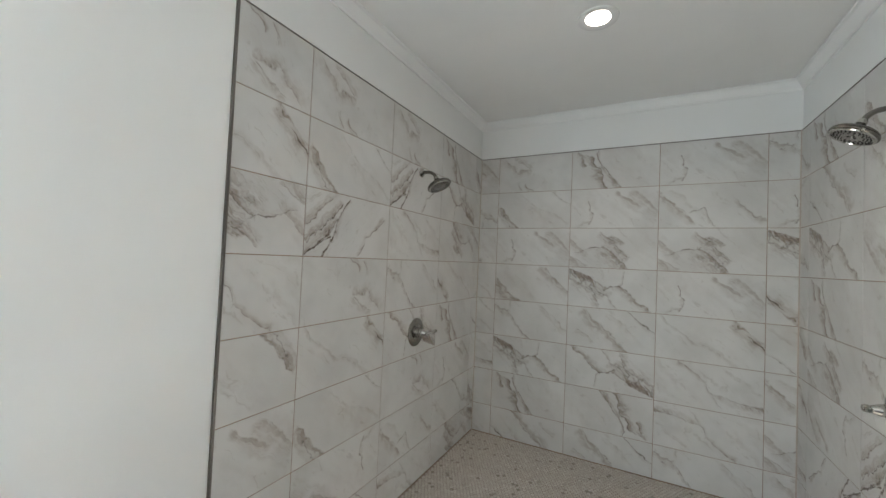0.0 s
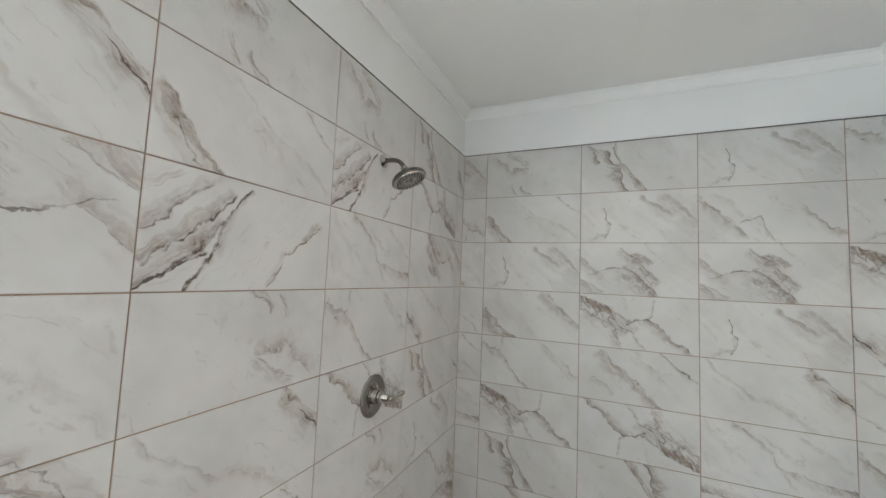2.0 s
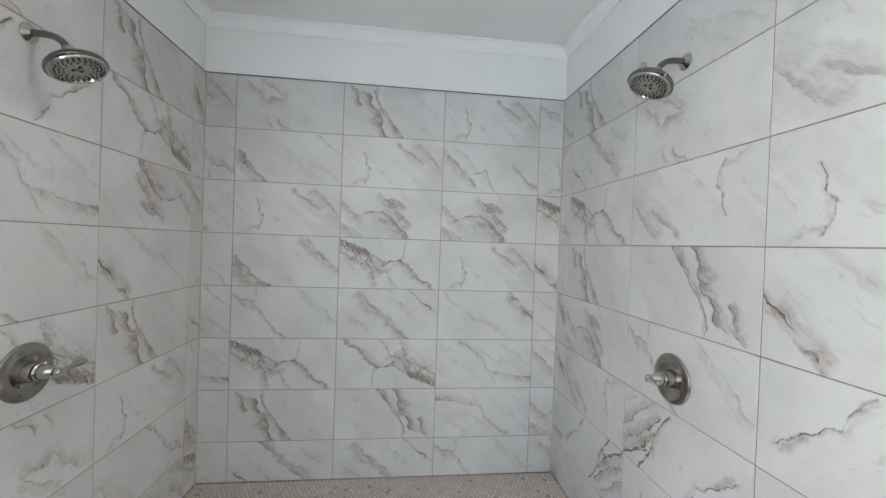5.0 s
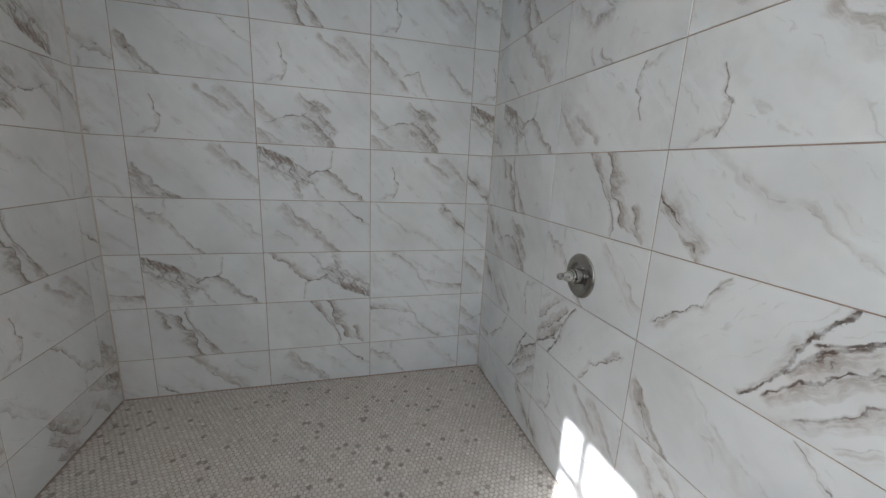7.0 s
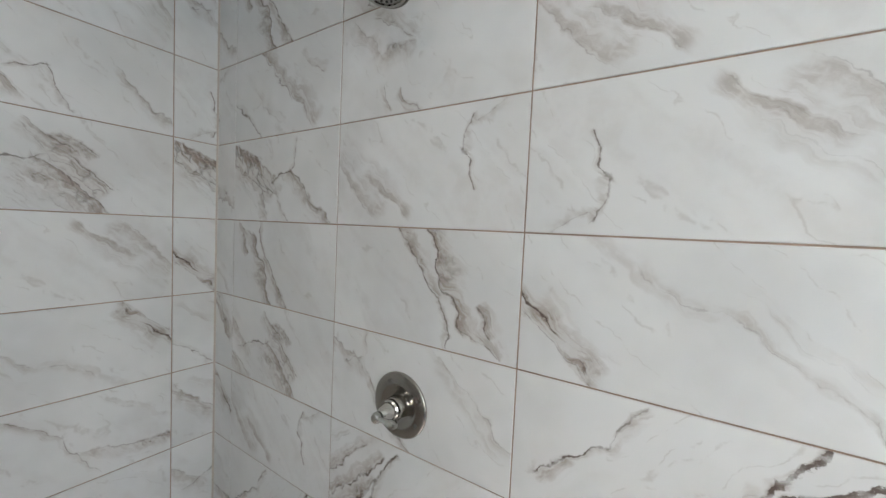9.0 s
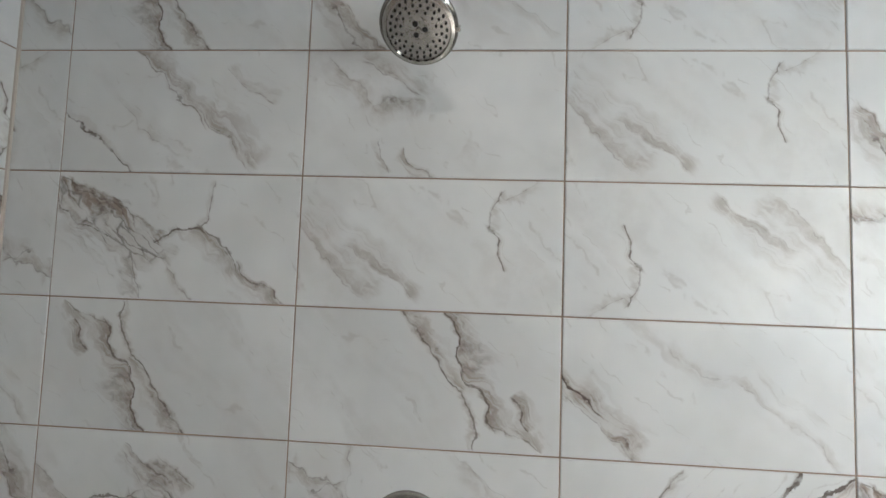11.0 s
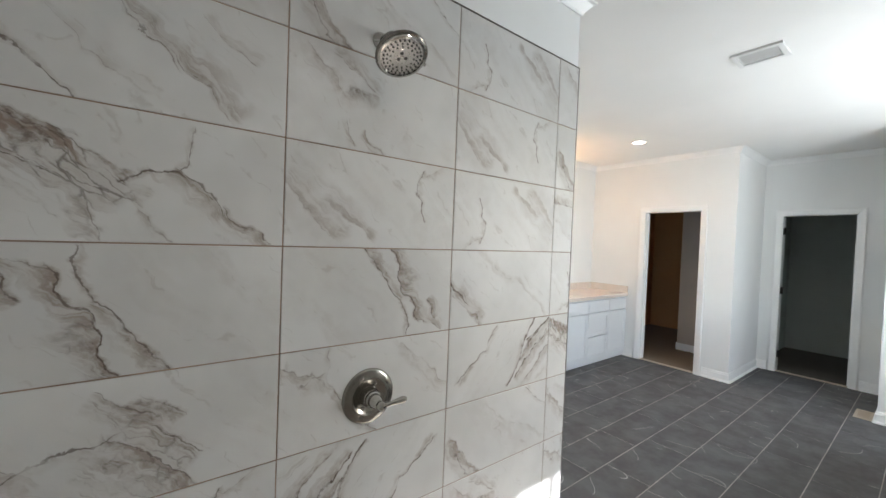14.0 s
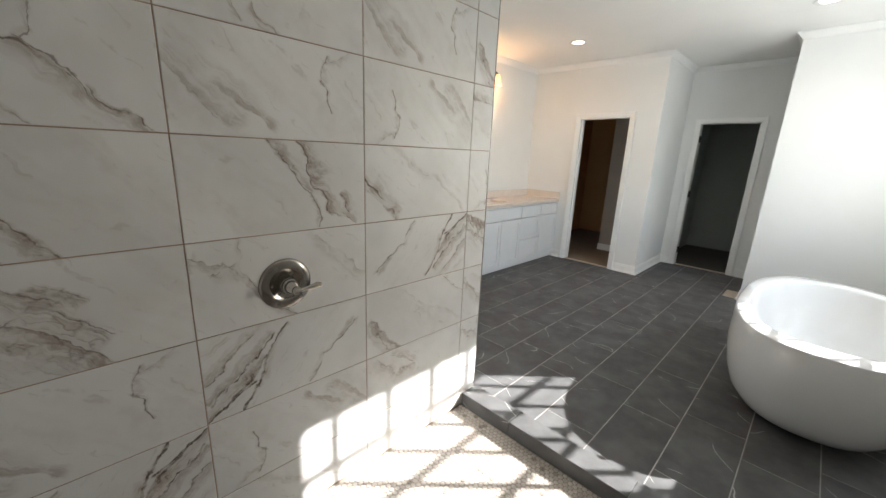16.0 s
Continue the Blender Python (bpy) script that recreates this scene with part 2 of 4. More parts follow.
marble_print("loops", (0.0, 0.06, 0.36, 0.88, 0.045, 0.75, 0.4), (0.28, 0.60, 0.48, 0.52, 0.01, 0.5, 0.75), (0.46, 0.50, 0.54, 0.94, 0.012, 0.5, 0.75), (0.70, 0.34, 1.0, 0.90, 0.02, 0.6, 0.55), (0.10, 0.0, 0.5, 0.7, 0.04, 0.25, 0.1))
marble_print("feather", (0.38, 0.04, 0.56, 0.40, 0.06, 0.7, 0.6, 0.6), (0.48, 0.14, 0.64, 0.40, 0.04, 0.7, 0.6, 0.6), (0.38, 0.40, 0.70, 0.98, 0.08, 0.8, 0.7, 0.7), (0.52, 0.42, 0.70, 0.72, 0.05, 0.7, 0.7, 0.7), (0.06, 0.60, 0.44, 0.40, 0.014, 0.5, 0.8), (0.0, 0.26, 0.22, 0.66, 0.05, 0.5, 0.4), (0.02, 0.74, 0.22, 0.98, 0.06, 0.7, 0.5))
marble_print("wedge", (0.0, 0.42, 0.40, 1.06, 0.10, 0.85, 0.6), (0.68, 0.0, 1.02, 0.72, 0.035, 0.75, 0.6), (0.62, -0.05, 0.86, 0.42, 0.05, 0.6, 0.1), (0.30, 0.2, 0.6, 0.9, 0.03, 0.14, 0.0))
marble_print("star", (-0.02, 0.02, 0.30, 0.26, 0.06, 1.0, 0.6, 0.9), (0.10, 0.14, 0.48, 0.46, 0.10, 1.0, 0.6, 1.0), (0.02, 0.26, 0.28, 0.56, 0.01, 0.8, 0.8), (0.28, 0.44, 0.37, 1.02, 0.03, 0.6, 0.5, 0.4), (0.28, 0.50, 0.50, 0.74, -0.04, 0.7, 0.6, 0.6), (0.40, 0.50, 0.62, 0.44, 0.010, 0.5, 0.9), (0.67, 0.06, 0.61, 0.44, 0.012, 0.4, 0.6), (0.60, 0.40, 0.78, 0.72, 0.04, 0.8, 0.7), (0.76, 0.64, 0.98, 1.04, 0.03, 0.8, 0.6), (0.48, 0.74, 0.60, 0.98, 0.015, 0.5, 0.4))
marble_print("thin", (0.0, 0.10, 0.22, 0.42, 0.022, 0.7, 0.5), (0.20, 0.34, 0.52, 1.04, 0.018, 0.6, 0.6), (0.08, 0.36, 0.20, 0.30, 0.02, 0.6, 0.6), (0.22, 0.06, 0.20, 0.36, 0.01, 0.35, 0.4), (0.60, 0.0, 1.02, 0.64, 0.018, 0.5, 0.35), (0.66, 0.16, 0.98, 0.70, 0.02, 0.25, 0.0))
marble_print("band", (0.18, 0.02, 0.44, 0.48, 0.06, 0.7, 0.4), (0.40, 0.36, 0.72, 1.04, 0.04, 0.75, 0.55), (0.70, 0.0, 1.0, 0.52, 0.012, 0.5, 0.9), (0.14, 0.52, 0.30, 0.84, 0.03, 0.6, 0.5), (0.58, 0.24, 0.78, 0.60, 0.015, 0.3, 0.3))
marble_print("edge", (0.74, -0.04, 1.0, 0.46, 0.055, 0.95, 0.5), (0.88, 0.34, 1.02, 0.60, 0.02, 0.7, 1.0), (0.04, 0.06, 0.62, 0.84, 0.014, 0.4, 0.25), (0.10, 0.30, 0.40, 0.72, 0.02, 0.25, 0.1), (0.40, 0.50, 0.80, 1.0, 0.03, 0.2, 0.0))
marble_print("ypsilon", (0.22, 0.0, 0.50, 0.42, 0.02, 0.55, 0.5), (0.48, 0.36, 0.66, 0.98, 0.012, 0.4, 0.6), (0.56, 0.64, 1.0, 0.80, 0.03, 0.6, 0.5), (0.80, 0.74, 1.02, 0.78, 0.03, 0.8, 0.6), (0.02, 0.04, 0.30, 0.62, 0.03, 0.2, 0.1), (0.66, 0.08, 1.0, 0.52, 0.02, 0.25, 0.0))
marble_print("fork", (0.06, 0.02, 0.26, 0.20, 0.03, 0.7, 0.6), (0.24, 0.14, 0.36, 0.62, 0.03, 0.9, 0.8), (0.34, 0.56, 0.44, 1.02, 0.045, 0.9, 0.9, 0.6), (0.27, 0.0, 0.36, 0.42, -0.012, 0.6, 0.7), (0.35, 0.38, 0.60, 1.06, 0.03, 0.8, 0.8), (0.12, 0.14, 0.20, 0.38, 0.03, 0.8, 0.8), (0.36, 0.66, 0.42, 0.92, 0.035, 1.0, 1.0))
marble_print("branch", (0.47, 0.06, 0.33, 0.40, -0.012, 0.9, 1.3), (0.34, 0.36, 0.27, 0.66, -0.02, 0.95, 1.6), (0.28, 0.62, 0.18, 1.02, -0.01, 0.9, 1.6), (0.32, 0.42, 0.02, 1.0, 0.03, 1.0, 1.5), (0.24, 0.66, 0.0, 1.02, 0.03, 1.0, 1.5), (0.38, 0.16, 0.08, 0.72, 0.03, 0.8, 1.1), (0.12, 0.60, 0.0, 0.84, 0.03, 0.9, 1.0), (0.26, 0.10, 0.0, 0.58, 0.03, 0.7, 0.7), (0.14, 0.04, 0.0, 0.26, 0.03, 0.4, 0.3), (0.92, 0.30, 0.80, 0.48, 0.025, 0.9, 1.0), (0.82, 0.44, 0.68, 0.70, 0.010, 0.7, 1.0), (0.70, 0.64, 0.60, 1.0, 0.02, 0.6, 0.6))
SLATE, MOSAIC = slate_material(), mosaic_material()
GROUT = mottled("tan_grout", (0.34, 0.25, 0.185), 0.9, 0.25, 8.0, 300.0, 0.4)
FLOOR_GROUT = mottled("grey_grout", (0.40, 0.38, 0.36), 0.9, 0.3, 6.0, 300.0, 0.4)
MOSAIC_GROUT = mottled("mosaic_grout", (0.40, 0.34, 0.29), 0.9, 0.25, 9.0, 300.0, 0.4)
ROOM_PAINT = mottled("grey_room_paint", (0.56, 0.60, 0.57), 0.7, 0.05, 1.4, 240.0, 0.18)
PARTITION_PAINT = mottled("warm_grey_paint", (0.55, 0.49, 0.44), 0.7, 0.05, 1.4, 240.0, 0.18)
CAULK = mottled("pale_caulk", (0.50, 0.44, 0.38), 0.8)
# tan puts the warm cast of the closet's light into the wall colour
CLOSET_WARM_PAINT = mottled("warm_cast_closet_paint", (0.66, 0.36, 0.15), 0.7, 0.05, 1.4, 240.0, 0.18)
WALL_PAINT = mottled("wall_paint", (0.85, 0.865, 0.86), 0.55, 0.03, 1.4, 240.0, 0.18)
CEILING_PAINT = mottled("ceiling_paint", (0.88, 0.88, 0.865), 0.85, 0.03, 1.2, 200.0, 0.25)
TRIM_PAINT = mottled("white_trim_paint", (0.89, 0.90, 0.895), 0.32, 0.02, 3.0, 160.0, 0.05)
CABINET_PAINT = mottled("white_cabinet_paint", (0.80, 0.81, 0.82), 0.38, 0.02, 3.0, 160.0, 0.05)
EDGE_METAL = nickel_material("dark_edge_metal", (0.20, 0.185, 0.17), 0.4)
NICKEL = nickel_material("brushed_nickel", (0.31, 0.292, 0.262), 0.18)
# brushed nickel with dark reflected surroundings put into its base colour
DIM_REFLECT_NICKEL = nickel_material("dim_reflect_nickel", (0.215, 0.200, 0.180), 0.20)
NICKEL_BRIGHT = nickel_material("polished_nickel", (0.48, 0.465, 0.43), 0.12)
# satin nickel, base lightened for the light the face catches from below
FACE_LIT_NICKEL = nickel_material("face_lit_satin_nickel", (0.44, 0.42, 0.39), 0.30)
RUBBER = mottled("black_rubber", (0.02, 0.018, 0.016), 0.7)
ACRYLIC = mottled("white_acrylic", (0.75, 0.76, 0.76), 0.035, 0.01, 2.0, 40.0, 0.01)
CARPET_TAN = carpet_material("tan_carpet", (0.30, 0.23, 0.165))
CARPET_GREY = carpet_material("grey_carpet", (0.13, 0.12, 0.105))
QUARTZ = quartz_material()
PORCELAIN = mottled("white_porcelain", (0.84, 0.83, 0.80), 0.12, 0.01)
LED = emitter("lit_diffuser", (1.0, 0.86, 0.76), 1.6)
AMBER = emitter("lit_amber_glass", (1.0, 0.50, 0.18), 0.35)
GLASS = glass_material()
VENT_WHITE = mottled("white_vent_plastic", (0.78, 0.78, 0.77), 0.45)
# dark colour that stands for the shade inside the vents
VENT_SHADE = mottled("vent_shade", (0.045, 0.033, 0.025), 0.8)
REGISTER = mottled("tan_register_metal", (0.58, 0.50, 0.40), 0.45)
GRASS = mottled("dry_grass", (0.11, 0.12, 0.06), 0.95, 0.5, 2.0, 30.0, 0.8)

# ---- building helpers ----


def box(bm, x0, x1, y0, y1, z0, z1):
    """A box given by its bounds, added to bm."""
    made = bmesh.ops.create_cube(bm, size=1.0)["verts"]
    for v in made:
        v.co = Vector(((x0 + x1) / 2 + v.co.x * (x1 - x0), (y0 + y1) / 2 + v.co.y * (y1 - y0), (z0 + z1) / 2 + v.co.z * (z1 - z0)))
    return made


def boxes(*bounds, bevel=0.0):
    bm = bmesh.new()
    for b in bounds:
        box(bm, *b)
    if bevel:
        bmesh.ops.bevel(bm, geom=bm.edges[:], offset=bevel, segments=2, affect="EDGES", profile=0.5)
    return bm


def mesh_of(name, bm, mat, smooth=False):
    data = bpy.data.meshes.new(name)
    bmesh.ops.recalc_face_normals(bm, faces=bm.faces[:])
    bm.to_mesh(data)
    bm.free()
    data.materials.append(mat)
    if smooth:
        for p in data.polygons:
            p.use_smooth = True
        data.set_sharp_from_angle(angle=radians(40))
    return data


def part(name, bm, mat, parent=None, label="", smooth=False, at=None):
    ob = new(name, mesh_of(name, bm, mat, smooth))
    if parent is not None:
        ob.parent = parent
    if at is not None:
        ob.matrix_basis = at
    return tagged(ob, label)


def structure(name, bm, mat, label, category, smooth=False):
    return tagged(part(name, bm, mat, None, "", smooth), label, category, "", "structure")


def thing(name, at, label, category, group=""):
    ob = new(name)
    ob.empty_display_size = 0.1
    ob.matrix_basis = at
    return tagged(ob, label, category, group)


def lathe(profile, steps=48, closed=False):
    """A turned shape about z from (radius, z) pairs."""
    bm = bmesh.new()
    rings = []
    for r, z in profile:
        if r < 1e-6:
            rings.append([bm.verts.new((0, 0, z))])
        else:
            rings.append([bm.verts.new((r * math.cos(2 * math.pi * i / steps), r * math.sin(2 * math.pi * i / steps), z)) for i in range(steps)])
    for a, b in zip(rings, rings[1:]):
        for i in range(steps):
            j = (i + 1) % steps
            if len(a) == 1 and len(b) == 1:
                continue
            if len(a) == 1:
                bm.faces.new((a[0], b[i], b[j]))
            elif len(b) == 1:
                bm.faces.new((a[i], b[0], a[j]))
            else:
                bm.faces.new((a[i], b[i], b[j], a[j]))
    return bm


def tube(points, radii, steps=16):
    """A round bar along points."""
    bm = bmesh.new()
    rings = []
    for i, (p, r) in enumerate(zip(points, radii)):
        p = Vector(p)
        ahead = Vector(points[min(i + 1, len(points) - 1)]) - Vector(points[max(i - 1, 0)])
        turn = ahead.to_track_quat("Z", "Y").to_matrix()
        rings.append([bm.verts.new(p + turn @ Vector((r * math.cos(2 * math.pi * k / steps), r * math.sin(2 * math.pi * k / steps), 0))) for k in range(steps)])
    for a, b in zip(rings, rings[1:]):
        for k in range(steps):
            bm.faces.new((a[k], a[(k + 1) % steps], b[(k + 1) % steps], b[k]))
    bm.faces.new(rings[0][::-1])
    bm.faces.new(rings[-1])
    return bm


def sweep(profile, path, closed=False):
    """A moulding: (out, up) profile carried along a plan path whose inside lies to its left."""
    bm = bmesh.new()
    count = len(path)
    rings = []
    for i in range(count):
        p = Vector(path[i])
        before = (p - Vector(path[i - 1])).normalized() if (i > 0 or closed) else None
        after = (Vector(path[(i + 1) % count]) - p).normalized() if (i < count - 1 or closed) else None
        before, after = before or after, after or before
        n1, n2 = Vector((-before.y, before.x)), Vector((-after.y, after.x))
        mitre = (n1 + n2) / max(0.2, 1 + n1.dot(n2))
        rings.append([bm.verts.new((p.x + mitre.x * o, p.y + mitre.y * o, z)) for o, z in profile])
    pairs = list(zip(rings, rings[1:] + rings[:1])) if closed else list(zip(rings, rings[1:]))
    m = len(profile)
    for a, b in pairs:
        for k in range(m):
            bm.faces.new((a[k], a[(k + 1) % m], b[(k + 1) % m], b[k]))
    if not closed:
        bm.faces.new(rings[0])
        bm.faces.new(rings[-1][::-1])
    return bm


# ---- plan, in metres ----
SHOWER_W = 2.161            # between the two tiled side walls
TILE_H, JOINT = 0.3073, 0.0036
TILE_TOP, SHOWER_FLOOR, CEILING = 2.415, 0.02, 2.74
LEFT_END, RIGHT_END = -2.30, -2.13
PAINT = 0.008               # plaster lies this far behind the tiles
EAST, SOUTH, SOUTH_ALCOVE = 4.25, -5.77, -6.87
ALCOVE_W, ALCOVE_E = 1.325, 2.46
WALL_T = 0.12
WIN = dict(y0=-4.96, y1=-3.35, z0=0.93, z1=2.31)
DOOR_1 = (2.80, 3.49, 2.035)
DOOR_2 = (1.60, 2.28, 2.035)

# ---- setting ----
structure("ground", boxes((-3000, 3000, -3000, 3000, -0.62, -0.6)), GRASS, "dry grass outside the house", "ground")
floor = structure("floor", boxes((-0.15, SHOWER_W + 0.14, SOUTH_ALCOVE - 0.1, 0.15, -0.2, -0.0011), (SHOWER_W + 0.14, EAST + 0.15, SOUTH_ALCOVE - 0.1, RIGHT_END + WALL_T, -0.2, -0.0011)), FLOOR_GROUT, "dark stone-look tile floor with pale grout joints", "floor")
structure("ceiling", boxes((-0.15, SHOWER_W + 0.14, SOUTH_ALCOVE - WALL_T, 0.15, CEILING, CEILING + 0.15), (SHOWER_W + 0.14, EAST + 0.15, SOUTH - WALL_T, RIGHT_END + WALL_T, CEILING, CEILING + 0.15), (SHOWER_W + 0.14, ALCOVE_E + WALL_T, SOUTH_ALCOVE - WALL_T, SOUTH - WALL_T, CEILING, CEILING + 0.15)), CEILING_PAINT, "flat white painted ceiling", "ceiling")

wall_west = structure("wall_west", boxes(
    (-0.15, -PAINT, WIN["y1"], 0.15, -0.1, CEILING), (-0.15, -PAINT, SOUTH - 0.1, WIN["y0"], -0.1, CEILING),
    (-0.15, -PAINT, WIN["y0"], WIN["y1"], -0.1, WIN["z0"]), (-0.15, -PAINT, WIN["y0"], WIN["y1"], WIN["z1"], CEILING)),
    WALL_PAINT, "white painted wall, tiled in marble inside the shower", "wall")
wall_north = structure("wall_north", boxes((-PAINT, SHOWER_W + PAINT, PAINT, 0.15, -0.1, CEILING)), WALL_PAINT, "shower back wall in veined marble tile with a painted band above", "wall")
wall_shower_east = structure("wall_shower_east", boxes((SHOWER_W + PAINT, SHOWER_W + 0.14, RIGHT_END, 0.15, -0.1, CEILING)), WALL_PAINT, "shower side wall in veined marble tile with a painted band above", "wall")
structure("wall_vanity_north", boxes((SHOWER_W + 0.14, EAST + 0.15, RIGHT_END, RIGHT_END + WALL_T, -0.1, CEILING)), WALL_PAINT, "plain white painted wall", "wall")
structure("wall_east", boxes((EAST, EAST + 0.15, SOUTH - WALL_T, RIGHT_END, -0.1, CEILING)), WALL_PAINT, "plain white painted wall behind the vanity", "wall")


def door_wall(name, x0, x1, y, door, label):
    a, b, h = door
    return structure(name, boxes((x0, a, y - WALL_T, y, -0.1, CEILING), (b, x1, y - WALL_T, y, -0.1, CEILING), (a, b, y - WALL_T, y, h, CEILING)), WALL_PAINT, label, "wall")


door_wall("wall_south_east", ALCOVE_E, EAST, SOUTH, DOOR_1, "white painted wall with a cased doorway")
door_wall("wall_south_alcove", ALCOVE_W, ALCOVE_E, SOUTH_ALCOVE, DOOR_2, "white painted alcove wall with a cased doorway")
structure("wall_alcove_east", boxes((ALCOVE_E, ALCOVE_E + WALL_T, SOUTH_ALCOVE - WALL_T, SOUTH - WALL_T, -0.1, CEILING)), WALL_PAINT, "white painted side wall of the alcove", "wall")
structure("wall_alcove_west", boxes((ALCOVE_W - WALL_T, ALCOVE_W, SOUTH_ALCOVE - WALL_T, SOUTH - WALL_T, -0.1, CEILING)), WALL_PAINT, "white painted side wall of the alcove", "wall")
structure("wall_tub", boxes((-0.15, ALCOVE_W, SOUTH - WALL_T, SOUTH, -0.1, CEILING)), WALL_PAINT, "white painted wall behind the bathtub", "wall")

# rooms behind the two doorways
structure("closet_walls", boxes((2.60, 4.6, -8.5, -8.4, -0.1, CEILING), (4.5, 4.6, -8.4, SOUTH - WALL_T, -0.1, CEILING), (2.60, 2.70, -8.4, -6.93, -0.1, CEILING)), CLOSET_WARM_PAINT, "unlit closet walls, tan for the warm cast of the light", "wall")
structure("closet_partition", boxes((2.58, 3.40, -6.93, -6.81, -0.1, CEILING)), PARTITION_PAINT, "white partition wall inside the closet", "wall")
structure("baseboard", boxes((2.58, 3.412, -6.81, -6.798, 0.006, 0.11), (3.40, 3.412, -6.93, -6.81, 0.006, 0.11)), TRIM_PAINT, "white painted baseboard on the closet partition", "baseboard")
structure("closet_floor", boxes((2.58, 4.6, -8.6, SOUTH - 0.03, -0.1, 0.006)), CARPET_TAN, "tan carpet in the unlit closet", "floor")
structure("closet_ceiling", boxes((2.58, 4.6, -8.6, SOUTH - WALL_T, CEILING, CEILING + 0.1)), CEILING_PAINT, "closet ceiling", "ceiling")
structure("bedroom_walls", boxes((0.6, 2.6, -8.75, -8.65, -0.1, CEILING), (0.5, 0.6, -8.75, SOUTH_ALCOVE - WALL_T, -0.1, CEILING), (2.50, 2.60, -8.65, SOUTH_ALCOVE - WALL_T, -0.1, CEILING),
                                 (0.6, ALCOVE_W - WALL_T, SOUTH_ALCOVE - WALL_T - 0.02, SOUTH_ALCOVE, -0.1, CEILING)), ROOM_PAINT, "unlit room walls beyond the doorway", "wall")
structure("bedroom_floor", boxes((0.5, 2.6, -8.75, SOUTH_ALCOVE - 0.03, -0.1, 0.006)), CARPET_GREY, "grey carpet in the unlit room", "floor")
structure("bedroom_ceiling", boxes((0.5, 2.6, -8.75, SOUTH_ALCOVE - WALL_T, CEILING, CEILING + 0.1)), CEILING_PAINT, "ceiling of the unlit room", "ceiling")

# crown moulding and baseboards follow the room's outline, inside to the left
OUTLINE = [(-PAINT, PAINT), (-PAINT, SOUTH), (ALCOVE_W, SOUTH), (ALCOVE_W, SOUTH_ALCOVE), (ALCOVE_E, SOUTH_ALCOVE), (ALCOVE_E, SOUTH), (EAST, SOUTH), (EAST, RIGHT_END), (SHOWER_W + PAINT, RIGHT_END), (SHOWER_W + PAINT, PAINT)]
CROWN = [(0, CEILING - 0.002), (0, CEILING - 0.064), (0.008, CEILING - 0.064), (0.011, CEILING - 0.053), (0.020, CEILING - 0.042), (0.035, CEILING - 0.024), (0.044, CEILING - 0.014), (0.056, CEILING - 0.011), (0.058, CEILING - 0.002)]
structure("crown_moulding", sweep(CROWN, OUTLINE, closed=True), TRIM_PAINT, "white painted crown moulding", "moulding")
BASE = [(0, 0.001), (0.028, 0.001), (0.028, 0.012), (0.020, 0.020), (0.014, 0.022), (0.014, 0.085), (0.010, 0.092), (0.008, 0.108), (0, 0.112)]
CASING = 0.068


def baseboard(path):
    structure("baseboard", sweep(BASE, path), TRIM_PAINT, "white painted baseboard with shoe moulding", "baseboard")


baseboard([(-PAINT, LEFT_END - 0.02), (-PAINT, SOUTH), (ALCOVE_W, SOUTH), (ALCOVE_W, SOUTH_ALCOVE), (DOOR_2[0] - CASING, SOUTH_ALCOVE)])
baseboard([(DOOR_2[1] + CASING, SOUTH_ALCOVE), (ALCOVE_E, SOUTH_ALCOVE), (ALCOVE_E, SOUTH), (DOOR_1[0] - CASING, SOUTH)])
baseboard([(DOOR_1[1] + CASING, SOUTH), (3.70, SOUTH)])


